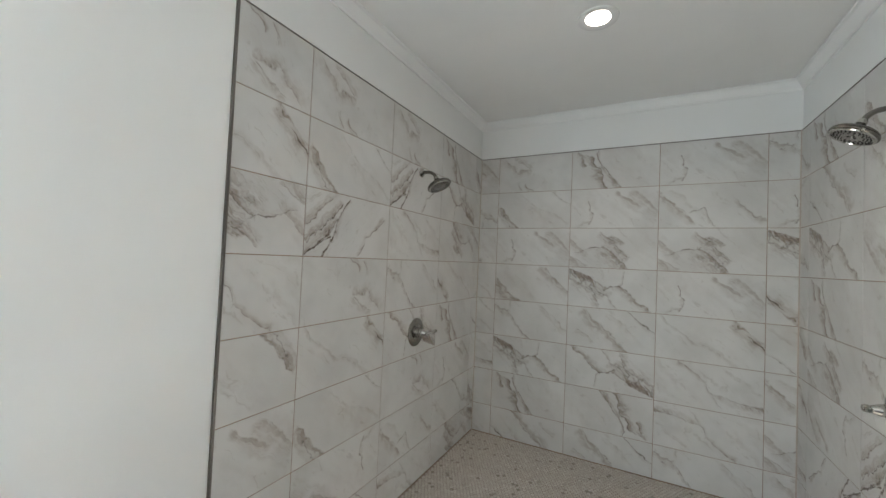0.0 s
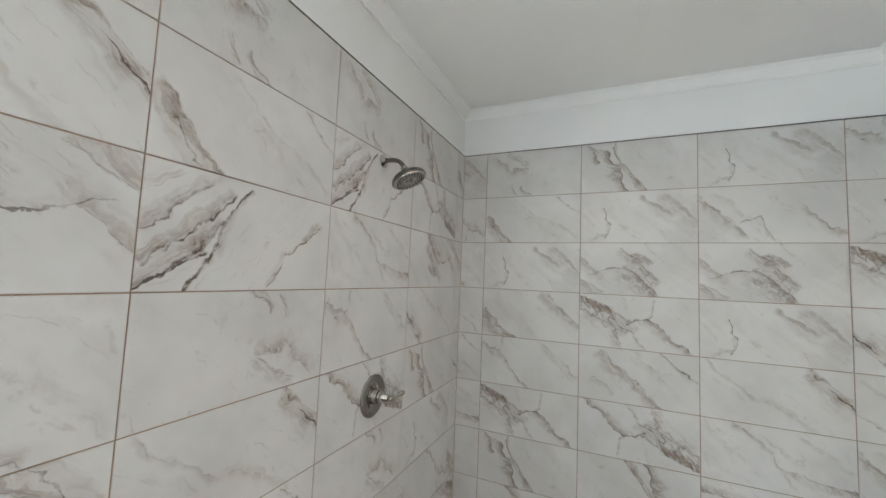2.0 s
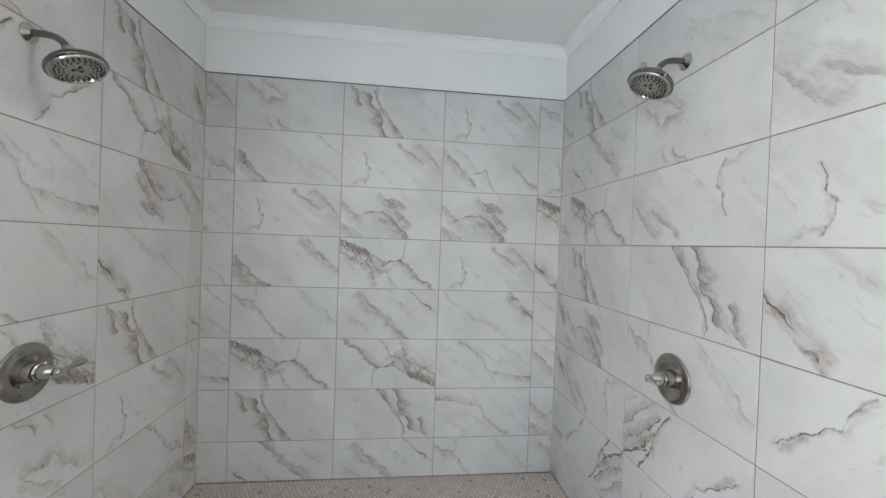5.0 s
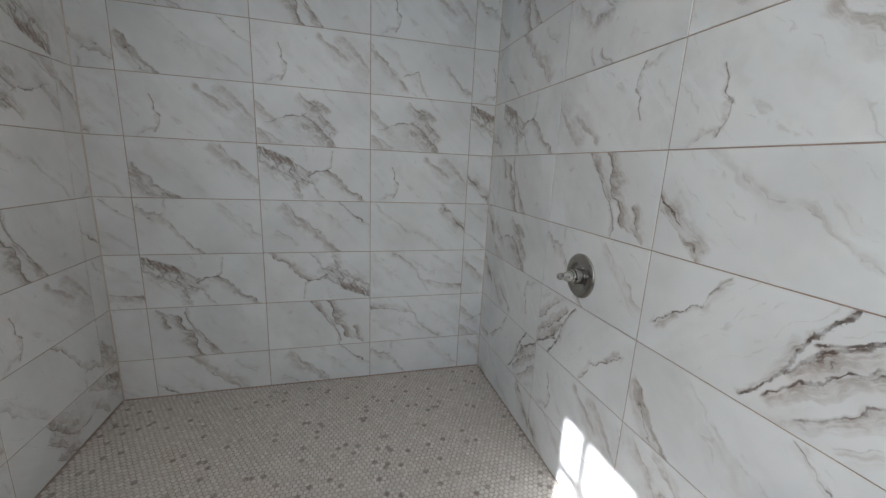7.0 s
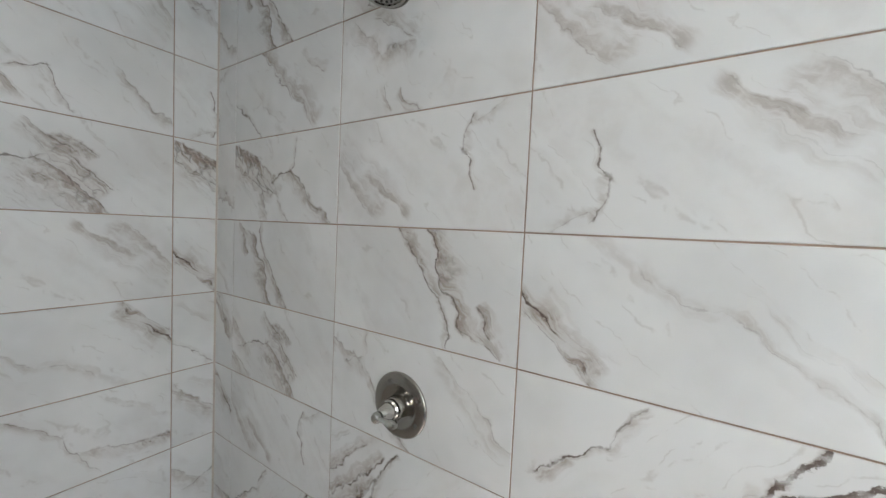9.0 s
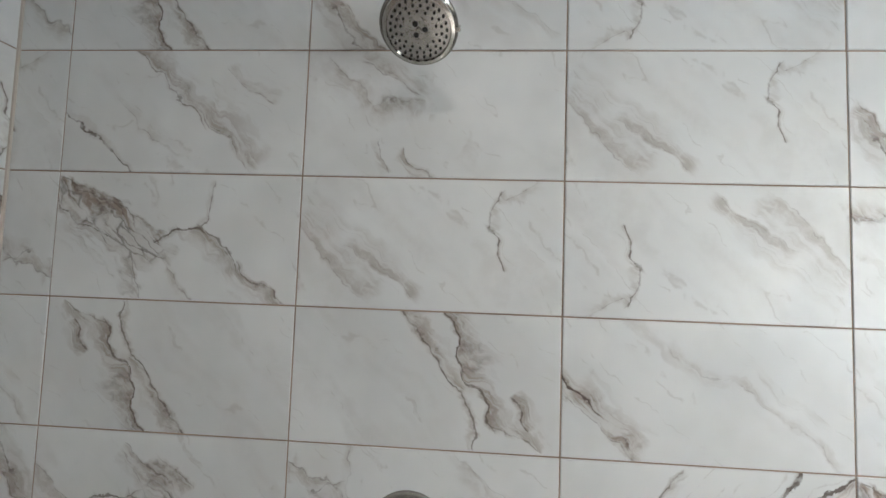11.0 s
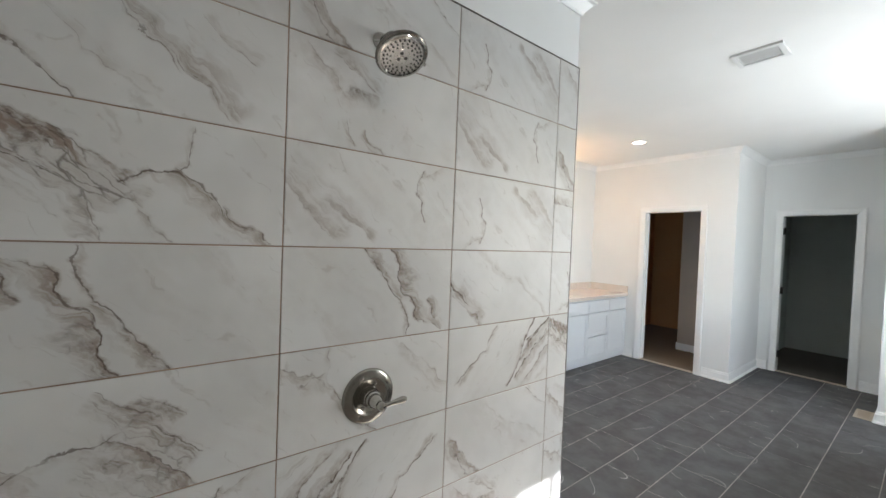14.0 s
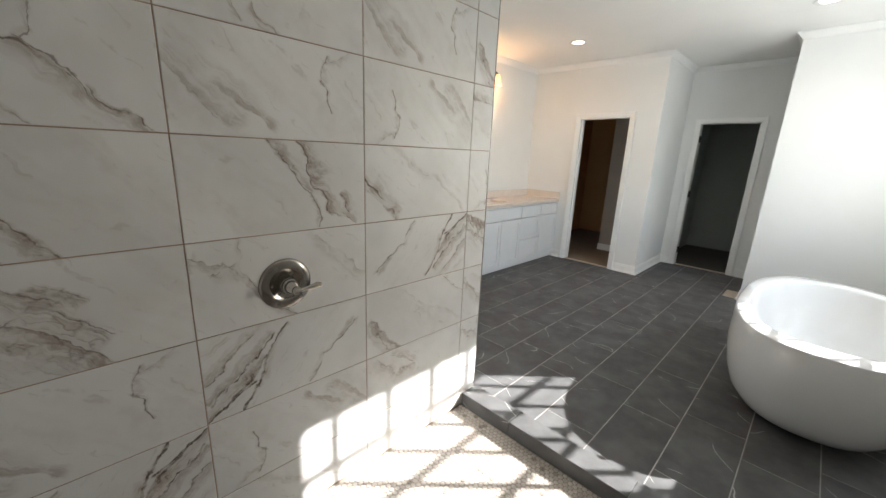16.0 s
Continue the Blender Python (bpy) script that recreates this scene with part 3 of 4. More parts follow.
def doorway(name, door, y, label, hinge_x):
    """A cased opening with jambs, stops, threshold and hinges."""
    a, b, h = door
    ob = thing(name, pose(0, 0, 0), label, "doorway")
    ob["kind"] = "structure"
    t = 0.018
    part("jamb", boxes((a - 0.001, a + t, y - WALL_T - 0.004, y + 0.004, 0, h)), TRIM_PAINT, ob)
    part("jamb", boxes((b - t, b + 0.001, y - WALL_T - 0.004, y + 0.004, 0, h)), TRIM_PAINT, ob)
    part("head_jamb", boxes((a + t, b - t, y - WALL_T - 0.004, y + 0.004, h - t, h)), TRIM_PAINT, ob)
    profile = [(0, 0), (CASING, 0), (CASING, 0.018), (CASING - 0.012, 0.020), (0.02, 0.012), (0.006, 0.009), (0, 0.006)]
    bm = bmesh.new()
    i = t - 0.006
    corners = [((a + i, 0), (-1, 0)), ((a + i, h - i), (-1, 1)), ((b - i, h - i), (1, 1)), ((b - i, 0), (1, 0))]
    rings = [[bm.verts.new((x + sx * w, y + 0.004 + d, z + sz * w)) for w, d in profile] for (x, z), (sx, sz) in corners]
    for r1, r2 in zip(rings, rings[1:]):
        for k in range(len(profile)):
            bm.faces.new((r1[k], r1[(k + 1) % len(profile)], r2[(k + 1) % len(profile)], r2[k]))
    part("casing", bm, TRIM_PAINT, ob)
    part("threshold", boxes((a + t, b - t, y - 0.05, y - 0.005, 0.0, 0.012), bevel=0.003), REGISTER, ob, "pale metal carpet transition strip")
    for stop in ((a + t, a + t + 0.012),) if hinge_x else ((a + t, a + t + 0.012), (b - t - 0.012, b - t)):
        part("door_stop", boxes((*stop, y - 0.075, y - 0.04, 0, h - t)), TRIM_PAINT, ob)
    if not hinge_x:
        plate = part("strike_plate", boxes((a + t, a + t + 0.002, y - 0.035, y - 0.008, 0.93, 0.99)), NICKEL, ob, "small metal strike plate")
        # black patch on the plate, painted shade for the latch opening
        part("latch_hole_shade", boxes((a + t + 0.0015, a + t + 0.0025, y - 0.028, y - 0.016, 0.945, 0.975)), RUBBER, plate)
    if hinge_x:
        for z in (0.22, 1.05, 1.82):
            hinge = part("hinge", boxes((hinge_x - 0.004, hinge_x, y - 0.075, y - 0.030, z - 0.045, z + 0.045)), RUBBER, ob, "dark metal hinge")
            part("knuckle", tube([(hinge_x - 0.010, y - 0.080, z - 0.047), (hinge_x - 0.010, y - 0.080, z + 0.047)], [0.009, 0.009], 10), RUBBER, hinge)
    return ob


doorway("door_1", DOOR_1, SOUTH, "white cased doorway to an unlit carpeted closet", None)
doorway("door_2", DOOR_2, SOUTH_ALCOVE, "white cased doorway with dark hinges to an unlit room", DOOR_2[1] - 0.018)

# window over the bathtub
window = thing("window_1", pose(-0.10, 0, 0), "white window with square divided panes above the bathtub", "window")
window["kind"] = "structure"
Y0, Y1, Z0, Z1 = WIN["y0"], WIN["y1"], WIN["z0"], WIN["z1"]
part("window_frame", boxes((-0.03, 0.03, Y0, Y0 + 0.03, Z0, Z1), (-0.03, 0.03, Y1 - 0.03, Y1, Z0, Z1), (-0.03, 0.03, Y0 + 0.03, Y1 - 0.03, Z0, Z0 + 0.03), (-0.03, 0.03, Y0 + 0.03, Y1 - 0.03, Z1 - 0.02, Z1)), TRIM_PAINT, window)
for i in range(5):
    y = -4.155 + (i - 2) * 0.285
    part("muntin", boxes((-0.01, 0.01, y - 0.014, y + 0.014, Z0 + 0.03, Z1 - 0.02)), TRIM_PAINT, window)
for z in (2.026, 1.741, 1.456, 1.171):
    part("muntin", boxes((-0.009, 0.009, Y0 + 0.03, Y1 - 0.03, z - 0.014, z + 0.014)), TRIM_PAINT, window)
pane = part("pane", boxes((-0.014, -0.011, Y0 + 0.03, Y1 - 0.03, Z0 + 0.03, Z1 - 0.02)), GLASS, window)
pane.visible_shadow = False
part("window_sill", boxes((0.03, 0.11, Y0 - 0.02, Y1 + 0.02, Z0 - 0.02, Z0), bevel=0.004), TRIM_PAINT, window)

# ---- shower tiling ----


def tile_mesh(name, w, h, depth, edge, mat, mid=(0.0, 0.0)):
    """A flat tile facing -y with eased edges; mid is its middle, off the middle of the print for a cut tile."""
    verts, x, z = [], w / 2, h / 2
    for inset, y in ((0, depth), (0, edge), (edge, 0)):
        a, b, c, d = mid[0] - x + inset, mid[0] + x - inset, mid[1] - z + inset, mid[1] + z - inset
        verts += [(a, y, c), (b, y, c), (b, y, d), (a, y, d)]
    faces = [(8, 9, 10, 11)]
    for r in (0, 4):
        faces += [(r + i, r + (i + 1) % 4, r + 4 + (i + 1) % 4, r + 4 + i) for i in range(4)]
    data = bpy.data.meshes.new(name)
    data.from_pydata(verts, [], faces)
    data.materials.append(mat)
    return data


TILE_CACHE = {}


def tile(parent, w, h, m, mat, name="tile", depth=0.007, edge=0.0012, mid=(0.0, 0.0)):
    key = (round(w, 3), round(h, 3), mat.name, depth, round(mid[0], 3), round(mid[1], 3))
    if key not in TILE_CACHE:
        TILE_CACHE[key] = tile_mesh(name, w, h, depth, edge, mat, mid)
    ob = new(name, TILE_CACHE[key])
    ob.parent, ob.matrix_basis = parent, m
    return ob


def tiled_wall(parent, origin, turn, cuts, prints):
    """Tiles on a wall: cuts along the wall from origin, to the right as one faces it.
    prints names each column's tiles downwards; a dash before a name hangs that tile upside down."""
    rows = [TILE_TOP - TILE_H * k for k in range(8)] + [SHOWER_FLOOR + 0.004]
    here = Matrix.Translation(origin) @ pose(0, 0, 0, 0, 0, turn)
    rng = random.Random(turn)
    last = len(cuts) - 2
    for col, (c0, c1) in enumerate(zip(cuts, cuts[1:])):
        for word, top, low in zip(prints[col].split(), rows, rows[1:]):
            over = word.startswith("-")
            wide, high = c1 - c0, top - low
            # a cut tile keeps the end of the print that meets the field
            dx = 0.0 if wide > 0.6 else ((PRINT_W - wide) / 2) * (1 if col == 0 else -1)
            dz = (PRINT_H - high) / 2
            mid = (-dx, -dz) if over else (dx, dz)
            m = here @ pose((c0 + c1) / 2 - dx, rng.uniform(-0.0004, 0.0004), (top + low) / 2 - dz, rng.uniform(-0.05, 0.05), 180 if over else 0, rng.uniform(-0.04, 0.04))
            tile(parent, wide - JOINT, high - JOINT, m, MARBLE[word.strip("-")], mid=mid)


def flat_on(origin, turn, x0, x1, y0, y1, z0, z1):
    bm = boxes((x0, x1, y0, y1, z0, z1))
    bm.transform(Matrix.Translation(origin) @ pose(0, 0, 0, 0, 0, turn))
    return bm


# back wall, then the two side walls; u runs to the right as one faces the wall
NORTH_PRINTS = ("hook -thin -ypsilon -edge corner ypsilon loop -edge", "loop corner hook wedge thin star fork -band",
                "fork hook feather star band -star -fork band", "hook loops feather hook edge ypsilon -ypsilon thin",
                "thin hook star -edge -corner loops feather loop")
EAST_PRINTS = ("loops -hook -thin -edge -corner edge ypsilon -thin", "fork -band star fork feather -hook -branch edge",
               "corner loop -hook -fork thin branch hook -edge", "hook -hook hook -edge -branch corner loop ypsilon",
               "loop corner -ypsilon hook star loops thin feather")
WEST_PRINTS = ("-loop edge -feather -ypsilon -corner hook wedge thin", "loop corner branch -loop edge corner -hook band",
               "loop branch ypsilon thin -star -loop loops -ypsilon", "fork -star -feather -edge fork hook -thin -feather",
               "corner ypsilon loops hook -band edge wedge star")
for parent, origin, turn, cuts, prints in (
        (wall_north, (0, 0, 0), 0, (0.0, 0.171, 0.781, 1.391, 2.001, SHOWER_W), NORTH_PRINTS),
        (wall_shower_east, (SHOWER_W, 0, 0), -90, (0.0, 0.139, 0.751, 1.364, 1.978, -RIGHT_END), EAST_PRINTS),
        (wall_west, (0, LEFT_END, 0), 90, (0.0, 0.343, 0.951, 1.565, 2.178, -LEFT_END), WEST_PRINTS)):
    part("grout", flat_on(origin, turn, 0.0, cuts[-1], 0.0022, PAINT + 0.001, SHOWER_FLOOR - 0.02, TILE_TOP - 0.002), GROUT, parent)
    part("edge_trim", flat_on(origin, turn, 0.0, cuts[-1], -0.001, PAINT + 0.001, TILE_TOP - 0.001, TILE_TOP + 0.004), EDGE_METAL, parent, "thin dark metal tile edge")
    tiled_wall(parent, origin, turn, cuts, prints)
part("edge_trim", boxes((-PAINT - 0.001, 0.002, LEFT_END - 0.008, LEFT_END + 0.001, 0, TILE_TOP + 0.004)), EDGE_METAL, wall_west, "thin dark metal tile edge")
part("edge_trim", boxes((SHOWER_W - 0.001, SHOWER_W + PAINT + 0.001, RIGHT_END - 0.004, RIGHT_END + 0.001, 0, TILE_TOP + 0.004)), EDGE_METAL, wall_shower_east, "thin dark metal tile edge")

for name, wall, x in (("caulk", wall_west, 0.0), ("caulk", wall_shower_east, SHOWER_W)):
    side = 1 if x == 0.0 else -1
    bm = bmesh.new()
    low, high = SHOWER_FLOOR, TILE_TOP
    ring = [[bm.verts.new((x + side * u, v, z)) for u, v in ((-0.002, 0.002), (0.006, 0.0015), (0.0035, -0.0035), (-0.0015, -0.006))] for z in (low, high)]
    for k in range(4):
        bm.faces.new((ring[0][k], ring[0][(k + 1) % 4], ring[1][(k + 1) % 4], ring[1][k]))
    part(name, bm, CAULK, wall)

# curb
curb = structure("shower_curb", boxes((0.0, SHOWER_W, -2.137, -2.028, -0.01, 0.094)), FLOOR_GROUT, "low shower curb clad in dark stone-look tile", "curb")
for x0, x1 in ((0.002, 0.60), (0.60, 1.21), (1.21, 1.82), (1.82, SHOWER_W - 0.002)):
    w, c = x1 - x0 - 0.003, (x0 + x1) / 2
    tile(curb, w, 0.123, pose(c, -2.0825, 0.102, -90, 0, 0), SLATE, "curb_tile")
    tile(curb, w, 0.090, pose(c, -2.020, 0.054, 0, 0, 180), SLATE, "curb_tile")
    tile(curb, w, 0.098, pose(c, -2.145, 0.050, 0, 0, 0), SLATE, "curb_tile")

# ---- bathtub ----


def oval(a, b, z, power=2.5, steps=72):
    out = []
    for i in range(steps):
        t = 2 * math.pi * i / steps
        c, s = math.cos(t), math.sin(t)
        out.append((a * math.copysign(abs(c) ** (2 / power), c), b * math.copysign(abs(s) ** (2 / power), s), z))
    return out


def loft(rings, cap_first=True, cap_last=True):
    bm = bmesh.new()
    made = [[bm.verts.new(p) for p in ring] for ring in rings]
    for r1, r2 in zip(made, made[1:]):
        for i in range(len(r1)):
            bm.faces.new((r1[i], r1[(i + 1) % len(r1)], r2[(i + 1) % len(r2)], r2[i]))
    if cap_first:
        bm.faces.new(made[0][::-1])
    if cap_last:
        bm.faces.new(made[-1])
    return bm


def bathtub(at):
    ob = thing("bathtub", at, "white acrylic freestanding oval bathtub on the dark tile floor", "bathtub")
    shell = [(0.315, 0.630, 0.0), (0.350, 0.680, 0.012), (0.392, 0.752, 0.06), (0.430, 0.824, 0.13), (0.452, 0.870, 0.22), (0.468, 0.905, 0.33), (0.470, 0.915, 0.43), (0.466, 0.913, 0.52), (0.464, 0.909, 0.562), (0.460, 0.905, 0.571),
             (0.452, 0.896, 0.575), (0.402, 0.770, 0.575), (0.396, 0.760, 0.570), (0.392, 0.754, 0.556), (0.384, 0.738, 0.46), (0.368, 0.700, 0.34), (0.335, 0.640, 0.22), (0.290, 0.565, 0.15), (0.20, 0.44, 0.125), (0.08, 0.2, 0.12)]
    part("shell", loft([oval(a, b, z * 1.025) for a, b, z in shell]), ACRYLIC, ob, smooth=True)
    part("drain", lathe([(0, 0.006), (0.03, 0.005), (0.036, 0.0)], 24), NICKEL, ob, "brushed nickel drain", True, pose(0, 0.0, 0.124))
    return ob


bathtub(pose(0.705, -3.93, 0))

# ---- shower fittings ----


def shower_head(at, reach=0.138, drop=0.095):
    """A wall shower head; the wall's surface is x = 0, the room lies at +x."""
    ob = thing("showerhead", at, "brushed nickel shower head on a bent arm, mounted on marble tile", "shower head", "shower heads")
    turn = pose(0, 0, 0, 0, 90, 0)
    part("flange", lathe([(0, 0.016), (0.013, 0.015), (0.016, 0.012), (0.026, 0.007), (0.030, 0.003), (0.030, 0.0)], 32), NICKEL_BRIGHT, ob, "", True, turn)
    lean = radians(27)
    tip = Vector((reach, 0, -drop))
    axis = Vector((math.sin(lean), 0, -math.cos(lean)))
    neck = tip - axis * 0.062
    pts = []
    p0, p1, p2, p3 = Vector((0.0, 0, 0)), Vector((0.055, 0, 0.004)), neck - axis * 0.045, neck
    for i in range(13):
        t = i / 12
        pts.append((1 - t) ** 3 * p0 + 3 * (1 - t) ** 2 * t * p1 + 3 * (1 - t) * t * t * p2 + t ** 3 * p3)
    part("arm", tube(pts, [0.0105] * 13), DIM_REFLECT_NICKEL, ob, "", True)
    aim = Matrix.Translation(tip) @ axis.to_track_quat("Z", "Y").to_matrix().to_4x4()
    part("swivel", lathe([(0, -0.068), (0.013, -0.068), (0.017, -0.060), (0.017, -0.050), (0.013, -0.046)], 24), NICKEL_BRIGHT, ob, "", True, aim)
    body = part("bell", lathe([(0.012, -0.046), (0.015, -0.038), (0.024, -0.030), (0.044, -0.024), (0.060, -0.018), (0.067, -0.011), (0.068, -0.008), (0.066, -0.006), (0.070, -0.004), (0.070, 0.001), (0.067, 0.004), (0.0, 0.004)], 56), DIM_REFLECT_NICKEL, ob, "", True, aim @ Matrix.Diagonal((1.13, 1.13, 1.1, 1)))
    part("face_ring", lathe([(0.066, 0.003), (0.064, 0.008), (0.058, 0.009), (0.056, 0.004)], 56), NICKEL_BRIGHT, body, "", True)
    part("face_plate", lathe([(0.057, 0.0045), (0.030, 0.0065), (0.018, 0.0065), (0.017, 0.0045), (0.0, 0.0045)], 48), FACE_LIT_NICKEL, body, "", True)
    bm = bmesh.new()
    for radius, count in ((0.050, 26), (0.041, 20), (0.032, 14)):
        for i in range(count):
            t = 2 * math.pi * (i + 0.5 * (radius < 0.045)) / count
            bmesh.ops.create_cone(bm, cap_ends=True, segments=8, radius1=0.0028, radius2=0.0021, depth=0.004, matrix=Matrix.Translation((radius * math.cos(t), radius * math.sin(t), 0.0066)))
    tagged(part("nozzles", bm, RUBBER, body, "small dark rubber nozzles"), kind="stuff")
    for i in range(3):
        t = 2 * math.pi * i / 3
        part("spray_slot", lathe([(0, 0.002), (0.0045, 0.0012), (0.005, 0)], 12), RUBBER, body, "", True, pose(0.011 * math.cos(t), 0.011 * math.sin(t), 0.0046))
    part("spray_cap", lathe([(0, 0.008), (0.004, 0.0075), (0.005, 0.0045)], 16), NICKEL_BRIGHT, body, "", True)
    part("mode_tab", boxes((0.064, 0.074, -0.004, 0.004, -0.004, 0.006), bevel=0.0015), NICKEL_BRIGHT, body)
    return ob


def shower_valve(at):
    """A valve plate with a lever; the wall's surface is x = 0, the room lies at +x, the lever points to +y."""
    ob = thing("shower_valve", at, "round brushed nickel shower valve with a lever handle on marble tile", "shower valve", "shower valves")
    turn = pose(0, 0, 0, 0, 90, 0)
    plate = part("escutcheon", lathe([(0, 0.002), (0.030, 0.0025), (0.044, 0.005), (0.054, 0.0095), (0.058, 0.0125), (0.062, 0.0130), (0.083, 0.0095), (0.089, 0.0065), (0.0915, 0.003), (0.0915, 0.0)], 64), NICKEL, ob, "", True, turn)
    for a in (150, 330):
        screw = part("screw", lathe([(0, 0.0045), (0.0050, 0.004), (0.0065, 0.0)], 14), NICKEL_BRIGHT, plate, "", True, pose(0.043 * math.cos(radians(a)), 0.043 * math.sin(radians(a)), 0.005))
    for a in (-25, 60, 120, 205):
        part("engraving", boxes((0.068, 0.075, -0.007, 0.007, 0.0104, 0.0118)), EDGE_METAL, plate, "", False, pose(0, 0, 0.0006, 0, 0, a))
    part("sleeve", lathe([(0.034, 0.003), (0.032, 0.006), (0.031, 0.030), (0.029, 0.034), (0.0, 0.034)], 40), NICKEL, ob, "", True, turn)
    part("hub", lathe([(0.024, 0.034), (0.0265, 0.036), (0.0265, 0.040), (0.023, 0.044), (0.024, 0.047), (0.021, 0.058), (0.016, 0.074), (0.0125, 0.082), (0.0145, 0.088), (0.0145, 0.096), (0.011, 0.103), (0.0, 0.106)], 40), NICKEL_BRIGHT, ob, "", True, turn)
    pts = [(0.094, 0.006, 0.0), (0.097, 0.022, 0.002), (0.101, 0.040, 0.006), (0.106, 0.056, 0.009), (0.110, 0.070, 0.012), (0.112, 0.080, 0.013)]
    part("lever", tube(pts, [0.0075, 0.0065, 0.0072, 0.0100, 0.0110, 0.0062]), NICKEL_BRIGHT, ob, "", True)
    return ob


shower_head(pose(0, -1.020, 2.070))
shower_head(pose(SHOWER_W, -1.036, 2.165, 0, 0, 180))
shower_valve(pose(0, -1.007, 1.025))
shower_valve(pose(SHOWER_W, -1.033, 1.004, 0, 0, 180))

# ---- lamps and vents on the ceiling ----


def downlight(x, y, energy):
    ob = thing("recessed_light", pose(x, y, CEILING), "lit recessed ceiling light with a white trim ring", "ceiling light", "recessed lights")
    part("trim_ring", lathe([(0.098, 0.001), (0.096, -0.005), (0.088, -0.007), (0.072, -0.004), (0.056, 0.0)], 48), VENT_WHITE, ob, "", True)
    part("diffuser", lathe([(0.060, -0.0015), (0.0, -0.002)], 32), LED, ob, "glowing warm white diffuser")
    lamp("recessed_lamp", "SPOT", pose(x, y, CEILING - 0.012), energy, (1.0, 0.88, 0.77), cone=radians(150), radius=0.06)


for x, y in ((1.07, -1.147), (3.16, -4.83), (1.158, -4.92)):
    downlight(x, y, 1.5)


def ceiling_vent(at):
    ob = thing("ceiling_vent", at, "white exhaust fan grille with dark slots on the ceiling", "ceiling vent")
    part("cover", boxes((-0.125, 0.125, -0.105, -0.080, -0.014, 0), (-0.125, 0.125, 0.080, 0.105, -0.014, 0), (-0.125, -0.098, -0.080, 0.080, -0.014, 0), (0.098, 0.125, -0.080, 0.080, -0.014, 0)), VENT_WHITE, ob)
    # flat dark sheet in place of the fan's shaded inside
    part("shade_backing", boxes((-0.098, 0.098, -0.080, 0.080, -0.003, -0.0005)), VENT_SHADE, ob)
    for i in range(20):
        x = -0.093 + i * 0.186 / 19
        part("slat", boxes((x - 0.0019, x + 0.0019, -0.080, 0.080, -0.007, -0.003)), VENT_WHITE, ob)
    return ob


ceiling_vent(pose(1.747, -3.375, CEILING))


def floor_register(at):
    ob = thing("floor_register", at, "tan metal floor register beside the wall", "floor vent")
    part("frame", boxes((-0.06, 0.06, -0.15, -0.125, 0, 0.006), (-0.06, 0.06, 0.125, 0.15, 0, 0.006), (-0.06, -0.04, -0.125, 0.125, 0, 0.006), (0.04, 0.06, -0.125, 0.125, 0, 0.006)), REGISTER, ob)
    # thin dark sheet painted as the shade of the opening below the slats
    part("shade_sheet", boxes((-0.04, 0.04, -0.125, 0.125, 0.0, 0.001)), VENT_SHADE, ob)
    for i in range(12):
        y = -0.115 + i * 0.0209
        part("slat", boxes((-0.04, 0.04, y - 0.005, y + 0.005, 0.001, 0.005)), REGISTER, ob)


floor_register(pose(1.415, -5.93, 0.0))

# ---- vanity ----
VAN_X = 3.70


def shaker(parent, name, y0, y1, z0, z1):
    """A shaker front: a flat panel in a raised frame, facing -x."""
    g, r = 0.004, 0.055 if z1 - z0 > 0.2 else 0.0
    bounds = [(VAN_X - 0.012, VAN_X, y0 + g, y1 - g, z0 + g, z1 - g)]
    if r:
        bounds += [(VAN_X - 0.019, VAN_X - 0.012, y0 + g, y0 + r, z0 + g, z1 - g), (VAN_X - 0.019, VAN_X - 0.012, y1 - r, y1 - g, z0 + g, z1 - g),
                   (VAN_X - 0.019, VAN_X - 0.012, y0 + r, y1 - r, z0 + g, z0 + r), (VAN_X - 0.019, VAN_X - 0.012, y0 + r, y1 - r, z1 - r, z1 - g)]
    else:
        bounds[0] = (VAN_X - 0.019, VAN_X, y0 + g, y1 - g, z0 + g, z1 - g)
    part(name, boxes(*bounds), CABINET_PAINT, parent)


def cabinet(y0, y1, layout, label):
    ob = thing("vanity_cabinet", pose(0, 0, 0), label, "vanity cabinet", "bathroom vanity")
    part("body", boxes((VAN_X + 0.03, EAST - 0.002, y0 + 0.0008, y1 - 0.0008, 0.055, 0.85)), CABINET_PAINT, ob)
    part("toe_kick", boxes((VAN_X + 0.014, EAST - 0.002, y0 + 0.0008, y1 - 0.0008, 0.0, 0.055)), CABINET_PAINT, ob)
    for name, a, b, z0, z1 in layout:
        shaker(ob, name, y0 + a * (y1 - y0), y0 + b * (y1 - y0), z0, z1)


SINGLE = [("false_front", 0, 1, 0.674, 0.832), ("cabinet_door", 0, 1, 0.065, 0.668)]
DRAWERS = [("drawer_front", 0, 1, 0.674, 0.832), ("drawer_front", 0, 1, 0.366, 0.668), ("drawer_front", 0, 1, 0.065, 0.360)]
SINK = [("false_front", 0, 1, 0.674, 0.832), ("cabinet_door", 0, 0.5, 0.065, 0.668), ("cabinet_door", 0.5, 1, 0.065, 0.668)]
cabinet(-5.76, -5.31, SINGLE, "white shaker vanity cabinet with one door beside the wall")
cabinet(-5.31, -4.82, DRAWERS, "white shaker vanity cabinet with three drawers")
cabinet(-4.82, -3.95, SINK, "white shaker vanity sink cabinet with two doors")
cabinet(-3.95, -3.62, DRAWERS, "white shaker vanity cabinet with three drawers")
top = thing("countertop", pose(0, 0, 0), "beige quartz countertop with an undermount sink on white cabinets", "countertop")
SX0, SX1, SY0, SY1 = 3.82, 4.12, -4.68, -4.22
